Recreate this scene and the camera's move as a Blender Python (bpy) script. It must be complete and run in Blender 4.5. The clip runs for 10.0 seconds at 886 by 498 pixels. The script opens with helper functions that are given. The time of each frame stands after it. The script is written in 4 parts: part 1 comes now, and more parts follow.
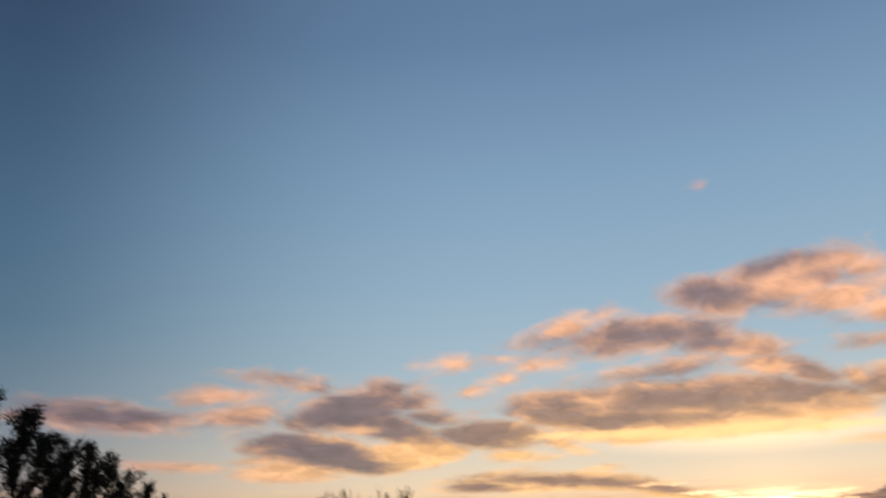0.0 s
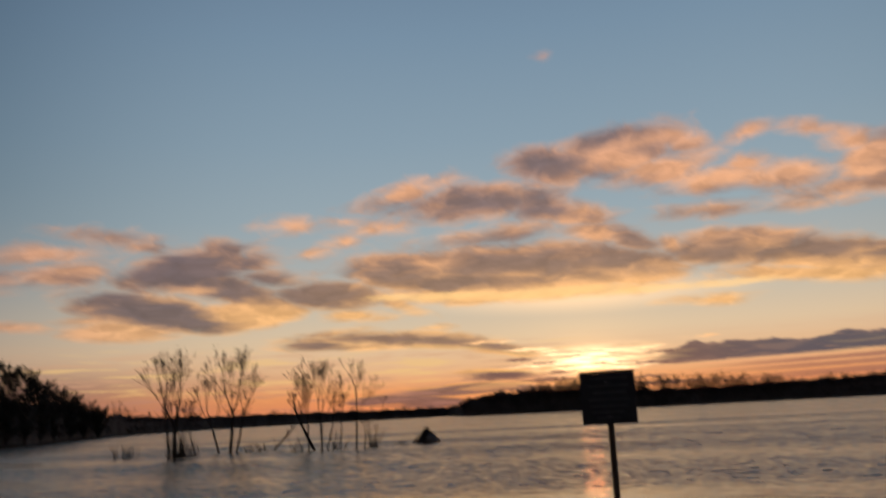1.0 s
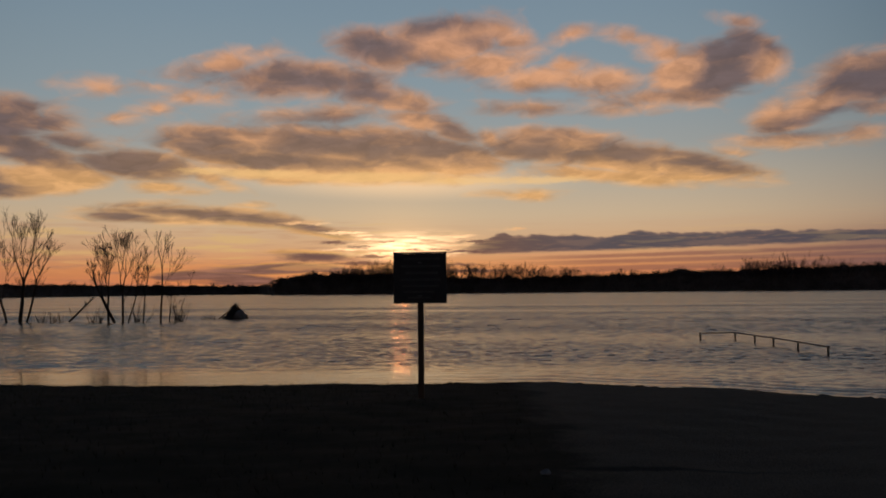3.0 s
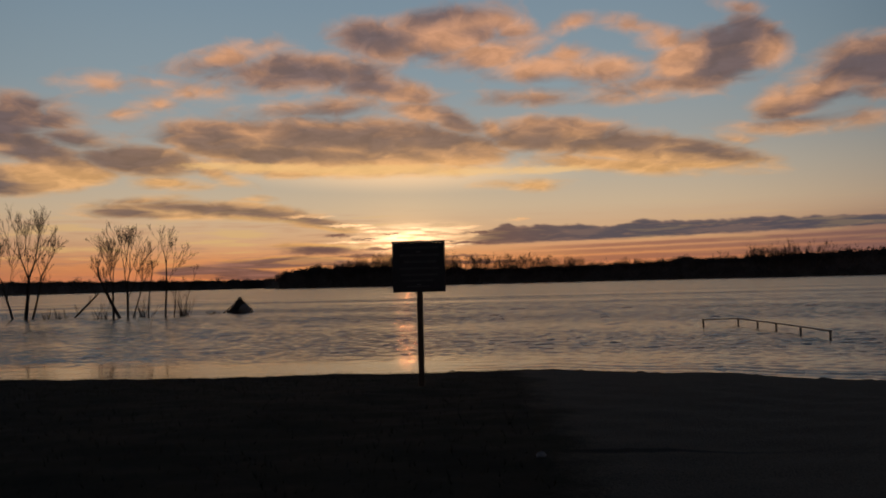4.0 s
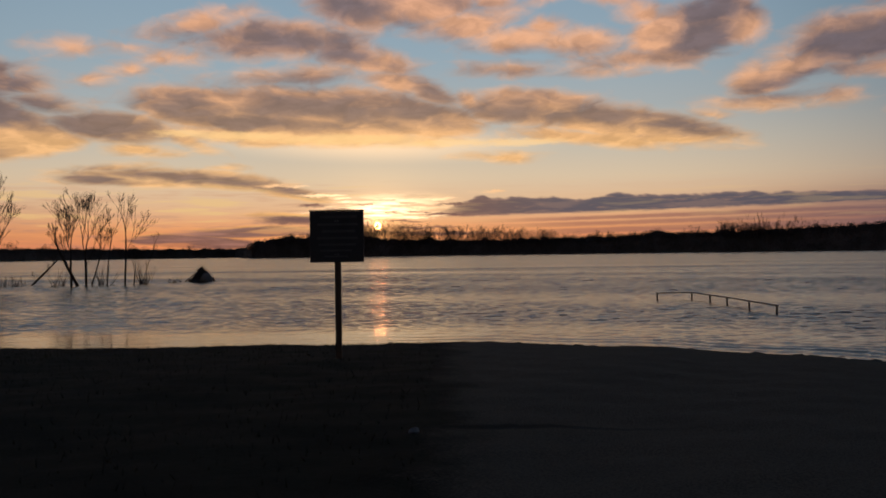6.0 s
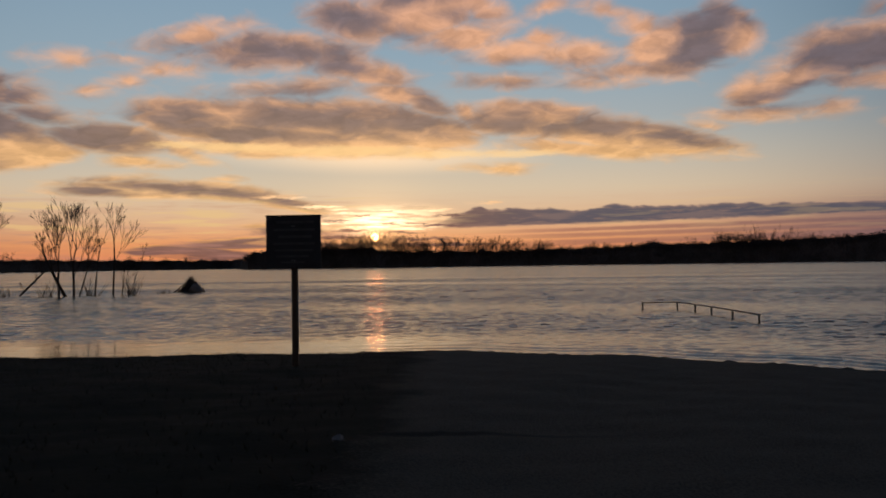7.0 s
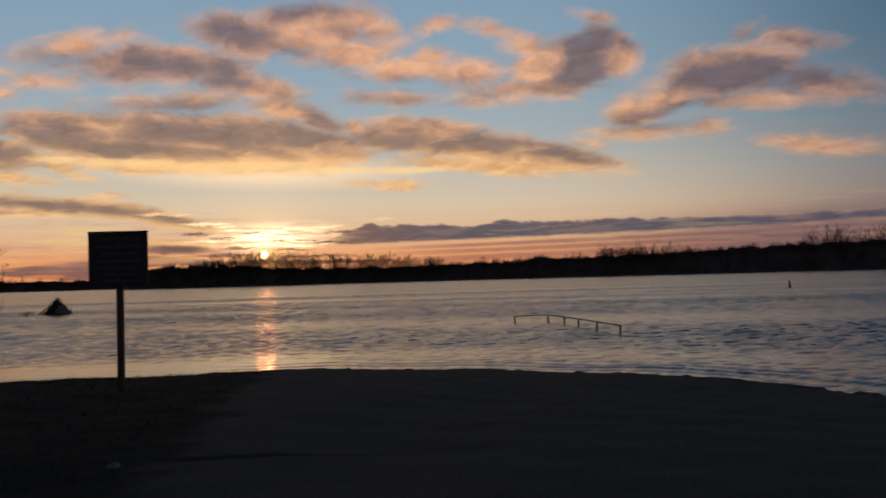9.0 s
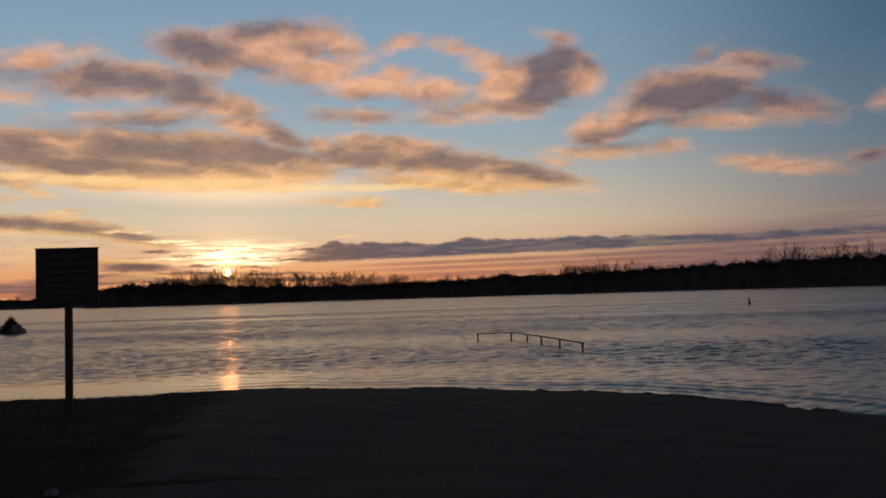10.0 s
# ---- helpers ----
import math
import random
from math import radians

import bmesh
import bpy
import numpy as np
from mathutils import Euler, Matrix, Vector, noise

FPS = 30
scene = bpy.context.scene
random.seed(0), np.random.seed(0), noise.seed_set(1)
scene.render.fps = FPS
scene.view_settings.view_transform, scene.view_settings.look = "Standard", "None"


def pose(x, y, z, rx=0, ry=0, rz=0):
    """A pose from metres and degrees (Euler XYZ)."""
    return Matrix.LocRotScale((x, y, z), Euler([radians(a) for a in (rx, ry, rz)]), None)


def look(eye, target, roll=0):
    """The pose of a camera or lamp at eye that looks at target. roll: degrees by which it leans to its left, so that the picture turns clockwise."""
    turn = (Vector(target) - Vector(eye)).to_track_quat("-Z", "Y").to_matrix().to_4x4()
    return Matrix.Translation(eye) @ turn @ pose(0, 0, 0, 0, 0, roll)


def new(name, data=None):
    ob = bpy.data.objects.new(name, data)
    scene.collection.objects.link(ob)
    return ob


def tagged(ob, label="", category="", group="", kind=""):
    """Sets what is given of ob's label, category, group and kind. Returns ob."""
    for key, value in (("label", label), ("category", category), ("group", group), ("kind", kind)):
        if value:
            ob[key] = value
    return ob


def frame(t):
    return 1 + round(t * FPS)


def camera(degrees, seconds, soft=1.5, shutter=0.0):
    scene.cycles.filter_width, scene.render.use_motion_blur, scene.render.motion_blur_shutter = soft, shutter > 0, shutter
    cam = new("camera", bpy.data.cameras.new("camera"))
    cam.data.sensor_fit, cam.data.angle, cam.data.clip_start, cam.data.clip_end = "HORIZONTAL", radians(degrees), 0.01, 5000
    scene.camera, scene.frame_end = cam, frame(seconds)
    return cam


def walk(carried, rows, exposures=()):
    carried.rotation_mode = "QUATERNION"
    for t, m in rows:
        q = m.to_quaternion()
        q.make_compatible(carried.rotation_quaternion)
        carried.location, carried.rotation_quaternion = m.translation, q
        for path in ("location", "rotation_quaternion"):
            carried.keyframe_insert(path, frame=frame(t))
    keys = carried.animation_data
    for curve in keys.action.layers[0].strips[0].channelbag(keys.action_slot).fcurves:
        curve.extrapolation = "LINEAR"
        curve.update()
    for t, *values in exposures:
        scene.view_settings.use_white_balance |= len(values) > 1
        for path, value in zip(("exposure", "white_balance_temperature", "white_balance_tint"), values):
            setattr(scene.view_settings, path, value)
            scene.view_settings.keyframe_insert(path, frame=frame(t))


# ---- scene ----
cam = camera(55.0, 10.0, 1.75, 0.5)

EXPOSURES = [(0.0, 0.48, 6500, 10), (0.5, 0.48, 6700, 11), (1.0, 0.12, 7000, 12), (1.6, -0.19, 7050, 12), (2.5, -0.23, 7000, 12), (4.5, -0.18, 7000, 12), (5.5, 0.1, 6700, 11), (7.5, 0.08, 6400, 10), (10.0, 0.1, 6300, 10)]
PATH = [
    (0, (-0.501, -2.878, 1.779), (-0.492, -1.006, 2.481), -1.9),
    (0.5, (-0.509, -2.985, 1.777), (-0.307, -1.078, 2.346), -2.5),
    (1, (-0.51, -3.051, 1.771), (-0.141, -1.122, 2.151), -3.0),
    (1.5, (-0.493, -3.016, 1.736), (0.045, -1.105, 1.982), -2.1),
    (2, (-0.444, -2.951, 1.71), (0.259, -1.086, 1.877), -1.7),
    (2.5, (-0.442, -2.957, 1.681), (0.303, -1.105, 1.808), -1.1),
    (2.7, (-0.457, -2.842, 1.686), (0.313, -1.000, 1.804), -0.8),
    (3.8, (-0.443, -2.797, 1.676), (0.335, -0.955, 1.726), -0.2),
    (4, (-0.392, -2.909, 1.635), (0.374, -1.064, 1.712), -1.4),
    (4.5, (-0.308, -2.91, 1.633), (0.491, -1.077, 1.661), -1.5),
    (5, (-0.081, -2.906, 1.593), (0.721, -1.074, 1.596), -1.9),
    (5.5, (0.225, -2.882, 1.578), (1.058, -1.064, 1.592), -1.4),
    (5.7, (0.358, -2.907, 1.608), (1.187, -1.087, 1.613), -1.0),
    (6.8, (1.062, -3.134, 1.566), (1.876, -1.307, 1.595), -0.8),
    (7, (1.201, -3.017, 1.512), (2.028, -1.196, 1.547), -0.8),
    (7.5, (1.439, -3.099, 1.489), (2.281, -1.285, 1.503), -1.5),
    (8, (1.699, -3.141, 1.483), (2.617, -1.364, 1.505), -2.0),
    (8.5, (1.905, -3.169, 1.474), (2.884, -1.426, 1.52), -2.1),
    (9, (2.035, -3.276, 1.476), (3.086, -1.576, 1.544), -1.6),
    (9.5, (2.129, -3.297, 1.468), (3.247, -1.642, 1.569), -0.5),
    (10, (2.187, -3.181, 1.47), (3.308, -1.528, 1.577), -1.7),
]
walk(cam, [(t, look(eye, target, roll)) for t, eye, target, roll in PATH], EXPOSURES)

# ---- sky, sun ----
SUN_AZ, SUN_EL = 19.85, 1.85
sun_dir = Vector((math.sin(radians(SUN_AZ)) * math.cos(radians(SUN_EL)), math.cos(radians(SUN_AZ)) * math.cos(radians(SUN_EL)), math.sin(radians(SUN_EL))))

world = bpy.data.worlds.new("dusk_sky")
scene.world = world
world.use_nodes = True
wt = world.node_tree
for n in list(wt.nodes):
    wt.nodes.remove(n)


def lin(r, g, b):
    f = lambda c: c / 12.92 if c <= 0.04045 else ((c + 0.055) / 1.055) ** 2.4
    return (f(r / 255), f(g / 255), f(b / 255), 1.0)


def plug(tree, socket, value):
    if isinstance(value, bpy.types.NodeSocket):
        tree.links.new(value, socket)
    else:
        socket.default_value = value


def math_node(tree, op, *args, clamp=False):
    n = tree.nodes.new("ShaderNodeMath")
    n.operation, n.use_clamp = op, clamp
    for i, a in enumerate(args):
        plug(tree, n.inputs[i], a)
    return n.outputs[0]


def vec_node(tree, op, *args):
    n = tree.nodes.new("ShaderNodeVectorMath")
    n.operation = op
    for i, a in enumerate(args):
        plug(tree, n.inputs[i], a)
    return n.outputs["Value"] if op in ("LENGTH", "DOT_PRODUCT") else n.outputs[0]


def step_node(tree, x, lo, hi, out_lo=0.0, out_hi=1.0):
    n = tree.nodes.new("ShaderNodeMapRange")
    n.interpolation_type = "SMOOTHSTEP"
    for key, v in (("Value", x), ("From Min", lo), ("From Max", hi), ("To Min", out_lo), ("To Max", out_hi)):
        plug(tree, n.inputs[key], v)
    return n.outputs[0]


def noise_node(tree, vec, scale, detail=4.0, rough=0.55):
    n = tree.nodes.new("ShaderNodeTexNoise")
    plug(tree, n.inputs["Vector"], vec)
    n.inputs["Scale"].default_value, n.inputs["Detail"].default_value, n.inputs["Roughness"].default_value = scale, detail, rough
    return n


def ramp_node(tree, fac, stops):
    n = tree.nodes.new("ShaderNodeValToRGB")
    plug(tree, n.inputs[0], fac)
    el = n.color_ramp.elements
    el[0].position, el[0].color = stops[0]
    el[1].position, el[1].color = stops[-1]
    for p, c in stops[1:-1]:
        e = el.new(p)
        e.color = c
    return n.outputs[0]


def mix_node(tree, fac, a, b, blend="MIX"):
    n = tree.nodes.new("ShaderNodeMix")
    n.data_type, n.blend_type = "RGBA", blend
    plug(tree, n.inputs["Factor"], fac)
    plug(tree, n.inputs["A"], a)
    plug(tree, n.inputs["B"], b)
    return n.outputs["Result"]


tc = wt.nodes.new("ShaderNodeTexCoord")
way = vec_node(wt, "NORMALIZE", tc.outputs["Generated"])
sep = wt.nodes.new("ShaderNodeSeparateXYZ")
wt.links.new(way, sep.inputs[0])
az = math_node(wt, "MULTIPLY", math_node(wt, "ARCTAN2", sep.outputs[0], sep.outputs[1]), 57.29578)
el_deg = math_node(wt, "MULTIPLY", math_node(wt, "ARCSINE", sep.outputs[2]), 57.29578)
sun_cos = vec_node(wt, "DOT_PRODUCT", way, tuple(sun_dir))
sun_ang = math_node(wt, "MULTIPLY", math_node(wt, "ARCCOSINE", math_node(wt, "MINIMUM", sun_cos, 0.9999999)), 57.29578)
az_off = math_node(wt, "SUBTRACT", az, SUN_AZ)
toward = math_node(wt, "COSINE", math_node(wt, "MULTIPLY", az_off, 0.0174533))

# clear sky: one ramp over the elevation towards the sun, one to its sides
SKY_SUN = [(0, lin(226, 136, 98)), (1.5, lin(244, 162, 104)), (3, lin(236, 189, 146)), (5, lin(226, 203, 172)), (7, lin(206, 197, 180)), (9.5, lin(176, 183, 184)), (13, lin(154, 175, 188)),
           (18, lin(138, 164, 184)), (25, lin(120, 149, 175)), (34, lin(94, 121, 152)), (60, lin(48, 66, 98)), (90, lin(34, 46, 74))]
SKY_SIDE = [(0, lin(148, 94, 88)), (2, lin(146, 106, 98)), (4, lin(142, 122, 115)), (6, lin(130, 128, 130)), (10, lin(103, 122, 136)), (15, lin(80, 107, 128)),
            (21, lin(70, 97, 122)), (28, lin(58, 82, 108)), (36, lin(47, 65, 90)), (60, lin(32, 45, 70)), (90, lin(26, 36, 58))]
el01 = math_node(wt, "DIVIDE", el_deg, 90.0, clamp=True)
clear_sun = ramp_node(wt, el01, [(e / 90, c) for e, c in SKY_SUN])
clear_side = ramp_node(wt, el01, [(e / 90, c) for e, c in SKY_SIDE])
wide_off = math_node(wt, "MAXIMUM", az_off, math_node(wt, "MULTIPLY", az_off, -0.87))
aside = math_node(wt, "COSINE", math_node(wt, "MULTIPLY", wide_off, 0.0174533))
side = step_node(wt, aside, 0.99, step_node(wt, el_deg, 2.6, 4.6, 0.83, 0.72))
clear = mix_node(wt, side, clear_sun, clear_side)
back = step_node(wt, toward, 0.4, -0.5, 1.0, 0.5)
clear = mix_node(wt, 1.0, clear, back, "MULTIPLY")
glow = math_node(wt, "POWER", 2.71828, math_node(wt, "MULTIPLY", sun_ang, -0.42))
clear = mix_node(wt, 1.0, clear, mix_node(wt, glow, (0, 0, 0, 1), (0.45, 0.26, 0.08, 1)), "ADD")

# bright strip below the largest cloud
def strip(a, e, half_w, half_h, tilt):
    m = wt.nodes.new("ShaderNodeMapping")
    m.vector_type = "TEXTURE"
    c = wt.nodes.new("ShaderNodeCombineXYZ")
    wt.links.new(az, c.inputs[0])
    wt.links.new(el_deg, c.inputs[1])
    wt.links.new(c.outputs[0], m.inputs["Vector"])
    m.inputs["Location"].default_value, m.inputs["Rotation"].default_value, m.inputs["Scale"].default_value = (a, e, 0), (0, 0, radians(tilt)), (half_w, half_h, 1)
    return step_node(wt, vec_node(wt, "LENGTH", m.outputs[0]), 1.0, 0.0)


clear = mix_node(wt, 1.0, clear, mix_node(wt, strip(19.5, 7.3, 14.0, 1.5, -1), (0, 0, 0, 1), (0.50, 0.25, 0.06, 1)), "ADD")

# clouds: soft bodies in degrees of azimuth and elevation, ragged by noise
flat = wt.nodes.new("ShaderNodeCombineXYZ")
wt.links.new(az, flat.inputs[0])
wt.links.new(el_deg, flat.inputs[1])
# the layer recedes to the horizon, so its grain gets finer and flatter low down
layer = wt.nodes.new("ShaderNodeCombineXYZ")
wt.links.new(math_node(wt, "MULTIPLY", az, 0.55), layer.inputs[0])
wt.links.new(math_node(wt, "MULTIPLY", math_node(wt, "LOGARITHM", math_node(wt, "ADD", math_node(wt, "MAXIMUM", el_deg, 0.0), 3.0), 2.71828), 17.0), layer.inputs[1])
stretch = layer.outputs[0]
depth = step_node(wt, el_deg, 0.5, 13.5, 0.11, 1.0)
warp = noise_node(wt, stretch, 0.5, 3.0, 0.5)
shift = vec_node(wt, "MULTIPLY", vec_node(wt, "SUBTRACT", warp.outputs["Color"], (0.5, 0.5, 0.5)), (1.5, 0.75, 0.0))
bend_y = wt.nodes.new("ShaderNodeCombineXYZ")
bend_y.inputs[0].default_value = 1.0
wt.links.new(depth, bend_y.inputs[1])
bent = vec_node(wt, "MULTIPLY_ADD", shift, bend_y.outputs[0], flat.outputs[0])
curl = vec_node(wt, "MULTIPLY_ADD", vec_node(wt, "SUBTRACT", noise_node(wt, stretch, 0.7, 3.0, 0.5).outputs["Color"], (0.5, 0.5, 0.5)), (2.2, 1.6, 0.0), stretch)
rag = math_node(wt, "SUBTRACT", noise_node(wt, curl, 0.72, 4.0, 0.5).outputs["Fac"], 0.5)
billow = math_node(wt, "SUBTRACT", noise_node(wt, curl, 0.5, 4.0, 0.5).outputs["Fac"], 0.5)
sunward = vec_node(wt, "ADD", curl, (0.0, -0.55, 0.0))
relief = math_node(wt, "SUBTRACT", math_node(wt, "SUBTRACT", noise_node(wt, sunward, 0.5, 4.0, 0.5).outputs["Fac"], 0.5), billow)
bodies, dark_parts = [], []


def ellipse(a, e, half_w, half_h, tilt):
    m = wt.nodes.new("ShaderNodeMapping")
    m.vector_type = "TEXTURE"
    wt.links.new(bent, m.inputs["Vector"])
    m.inputs["Location"].default_value = (a, e, 0)
    m.inputs["Rotation"].default_value = (0, 0, radians(tilt))
    m.inputs["Scale"].default_value = (half_w, half_h, 1)
    r = vec_node(wt, "LENGTH", m.outputs[0])
    return math_node(wt, "MULTIPLY_ADD", r, -half_h, half_h)


def join(group, shape):
    """Adds a body to a union; every eighth one waits for those before it, which keeps the shader's memory small."""
    global bent
    group.append(ellipse(*shape))
    if len(group) == 8:
        done = group[0]
        for f in group[1:]:
            done = math_node(wt, "MAXIMUM", done, f)
        group[:] = [done]
        bent = vec_node(wt, "MULTIPLY_ADD", done, (1e-6, 1e-6, 0.0), bent)


def puff(*shape):
    join(bodies, shape)


def core(*shape):
    join(dark_parts, shape)


puff(-5.8, 10.1, 5.04, 1.34, 8)
puff(-3.5, 10.8, 2.00, 1.08, -19)
puff(-0.5, 9.3, 2.84, 0.51, -4)
puff(-8.6, 7.3, 4.96, 1.25, -8)
puff(-10.1, 6.1, 3.42, 0.69, 1)
puff(-2.2, 7.1, 4.17, 1.16, 8)
puff(-3.6, 8.7, 3.77, 1.08, -10)
puff(3.1, 8.2, 4.10, 1.00, -2)
puff(7.2, 7.7, 2.25, 0.45, -21)
puff(5.0, 6.7, 2.00, 0.37, -1)
puff(-21.7, 9.4, 5.45, 0.92, -3)
puff(-14.8, 10.8, 2.50, 0.50, 5)
puff(-13.6, 9.7, 2.86, 0.79, 5)
puff(-11.0, 12.0, 2.23, 0.44, -3)
puff(-8.2, 11.2, 1.81, 0.33, -15)
puff(-9.6, 8.9, 1.85, 0.36, -20)
puff(-11.5, 6.8, 1.86, 0.32, 3)
puff(-17.3, 6.4, 2.55, 0.27, -3)
puff(8.3, 14.7, 3.60, 0.64, 13)
puff(13.5, 14.0, 5.86, 1.24, 3)
puff(18.5, 13.1, 4.28, 1.04, -14)
puff(7.4, 12.6, 1.96, 0.50, 8)
puff(4.2, 13.1, 1.12, 0.25, 3)
puff(4.2, 11.6, 0.91, 0.29, -2)
puff(0.3, 12.8, 1.53, 0.35, 2)
puff(2.0, 10.8, 0.88, 0.21, 3)
puff(15.0, 11.8, 4.37, 0.63, 6)
puff(21.1, 11.3, 2.46, 0.75, -11)
puff(23.6, 10.6, 2.22, 0.90, -26)
puff(9.0, 9.5, 5.28, 1.47, -3)
puff(16.5, 9.4, 8.93, 1.76, -2)
puff(22.6, 9.0, 4.41, 1.40, -6)
puff(15.0, 7.9, 10.93, 0.75, -1)
puff(30.3, 9.5, 5.08, 1.27, -4)
puff(36.8, 8.2, 7.00, 1.13, -10)
puff(34.6, 7.4, 6.02, 0.55, -6)
puff(26.1, 10.2, 1.07, 0.52, -2)
puff(41.7, 8.5, 1.09, 0.28, -9)
puff(28.3, 6.3, 2.19, 0.30, -2)
puff(22.8, 16.6, 4.71, 1.59, 6)
puff(26.9, 17.0, 1.99, 0.87, -26)
puff(25.8, 15.0, 3.53, 0.95, 6)
puff(18.5, 16.0, 3.00, 1.31, -8)
puff(17.4, 14.9, 1.30, 0.51, -8)
puff(28.9, 14.0, 3.19, 0.77, 1)
puff(33.6, 13.6, 2.67, 0.83, -4)
puff(29.4, 12.0, 3.18, 0.41, 1)
puff(31.6, 16.6, 0.96, 0.33, 15)
puff(31.2, 14.7, 1.12, 0.44, 6)
puff(36.0, 16.0, 1.77, 0.49, -16)
puff(37.8, 15.1, 2.32, 0.70, -17)
puff(40.4, 13.7, 3.85, 1.91, 9)
puff(43.0, 14.5, 2.19, 1.62, -16)
puff(37.7, 12.4, 3.84, 0.72, 4)
puff(42.8, 16.4, 0.97, 0.27, -22)
puff(34.4, 11.8, 1.54, 0.29, 1)
puff(50.4, 12.5, 4.66, 1.68, 3)
puff(47.1, 11.3, 3.44, 0.88, 11)
puff(56.5, 11.2, 3.17, 0.85, -14)
puff(54.3, 14.1, 2.13, 0.68, -12)
puff(51.9, 14.9, 0.68, 0.39, 19)
puff(44.8, 10.4, 1.99, 1.03, 6)
puff(45.9, 9.1, 3.49, 0.44, -1)
puff(48.1, 9.2, 1.87, 0.33, 4)
puff(51.7, 10.8, 5.42, 0.53, -3)
puff(56.3, 7.5, 3.23, 0.52, -8)
puff(61.1, 7.6, 1.15, 0.44, 5)
puff(61.9, 10.7, 0.78, 0.54, 20)
puff(5.1, 5.0, 5.77, 0.62, 0)
puff(10.1, 4.9, 4.21, 0.60, -5)
puff(14.2, 4.1, 3.18, 0.41, -9)
puff(3.0, 5.6, 1.85, 0.29, 4)
puff(10.1, 5.7, 0.73, 0.15, 0)
puff(18.6, 23.1, 0.24, 0.15, 11)
puff(13.9, 2.5, 2.73, 0.29, -3)
puff(11.7, 1.5, 4.49, 0.44, 1)
puff(7.9, 0.9, 4.12, 0.52, -3)

# their dense, shaded parts
core(-6.0, 10.0, 4.69, 1.29, 8)
core(-0.5, 9.2, 2.63, 0.48, -4)
core(-8.6, 7.3, 4.49, 0.99, -12)
core(2.8, 8.3, 3.93, 0.91, -2)
core(-3.5, 8.8, 3.47, 0.79, -15)
core(-22.4, 9.6, 5.33, 0.75, -3)
core(-12.5, 9.3, 1.62, 0.27, -8)
core(-8.2, 11.2, 1.69, 0.34, -15)
core(13.9, 13.9, 6.05, 0.84, 1)
core(10.2, 14.1, 2.59, 0.40, 2)
core(18.1, 13.1, 3.05, 0.45, -14)
core(15.4, 11.3, 4.75, 0.37, 3)
core(23.8, 10.8, 1.76, 0.71, -26)
core(7.4, 9.6, 3.42, 0.88, 1)
core(16.5, 9.7, 8.36, 0.97, -3)
core(22.6, 9.3, 3.84, 0.75, -4)
core(12.0, 8.7, 5.58, 0.52, 0)
core(29.9, 9.2, 3.20, 0.67, -2)
core(35.1, 9.0, 3.66, 0.59, -13)
core(39.3, 8.2, 3.85, 0.54, -8)
core(18.1, 16.0, 2.84, 1.09, -8)
core(22.8, 17.6, 2.55, 0.68, 10)
core(21.6, 15.1, 2.69, 0.55, -14)
core(25.1, 16.3, 1.16, 0.36, -2)
core(30.4, 12.9, 2.64, 0.26, -3)
core(28.8, 11.8, 2.28, 0.19, -2)
core(42.0, 15.3, 2.36, 1.11, 9)
core(41.4, 13.4, 2.36, 1.06, 17)
core(44.5, 14.9, 1.15, 0.60, -22)
core(39.5, 12.4, 2.44, 0.29, 3)
core(50.7, 12.5, 4.30, 1.35, 1)
core(54.3, 14.0, 2.14, 0.61, -15)
core(56.8, 11.3, 1.86, 0.48, -15)
core(48.0, 10.6, 2.70, 0.58, 8)
core(46.3, 9.5, 2.42, 0.26, 1)
core(54.2, 11.9, 2.04, 0.77, -6)
core(61.2, 7.6, 1.03, 0.30, 5)
core(5.8, 5.2, 4.93, 0.37, -2)
core(9.4, 4.9, 3.27, 0.37, -5)
core(2.3, 4.8, 1.87, 0.29, 1)
core(14.2, 4.2, 2.06, 0.23, -9)
core(13.9, 2.4, 2.73, 0.21, -3)
core(11.7, 1.5, 4.49, 0.33, 1)
core(7.9, 0.9, 4.12, 0.44, -3)


def union(fields):
    out = fields[0]
    for f in fields[1:]:
        out = math_node(wt, "MAXIMUM", out, f)
    return out


# beyond the view the same broken cloud goes on
outside = step_node(wt, toward, 0.72, 0.55)
broken = math_node(wt, "MULTIPLY", math_node(wt, "SUBTRACT", noise_node(wt, stretch, 0.16, 4.0).outputs["Fac"], 0.56), 9.0)
band = step_node(wt, el_deg, 24.0, 16.0)
broken = math_node(wt, "SUBTRACT", broken, math_node(wt, "SUBTRACT", 4.0, math_node(wt, "MULTIPLY", math_node(wt, "MULTIPLY", outside, band), 4.0)))
body = math_node(wt, "MAXIMUM", union(bodies), broken)
body = math_node(wt, "MULTIPLY_ADD", rag, 1.5, math_node(wt, "DIVIDE", body, depth))
cover = step_node(wt, body, -0.55, 0.6)
heart = math_node(wt, "DIVIDE", math_node(wt, "MAXIMUM", union(dark_parts), math_node(wt, "SUBTRACT", broken, 0.6)), depth)
shade = step_node(wt, math_node(wt, "MULTIPLY_ADD", relief, 3.2, math_node(wt, "MULTIPLY_ADD", billow, 2.6, heart)), -0.95, 0.8, 0.0, 0.9)

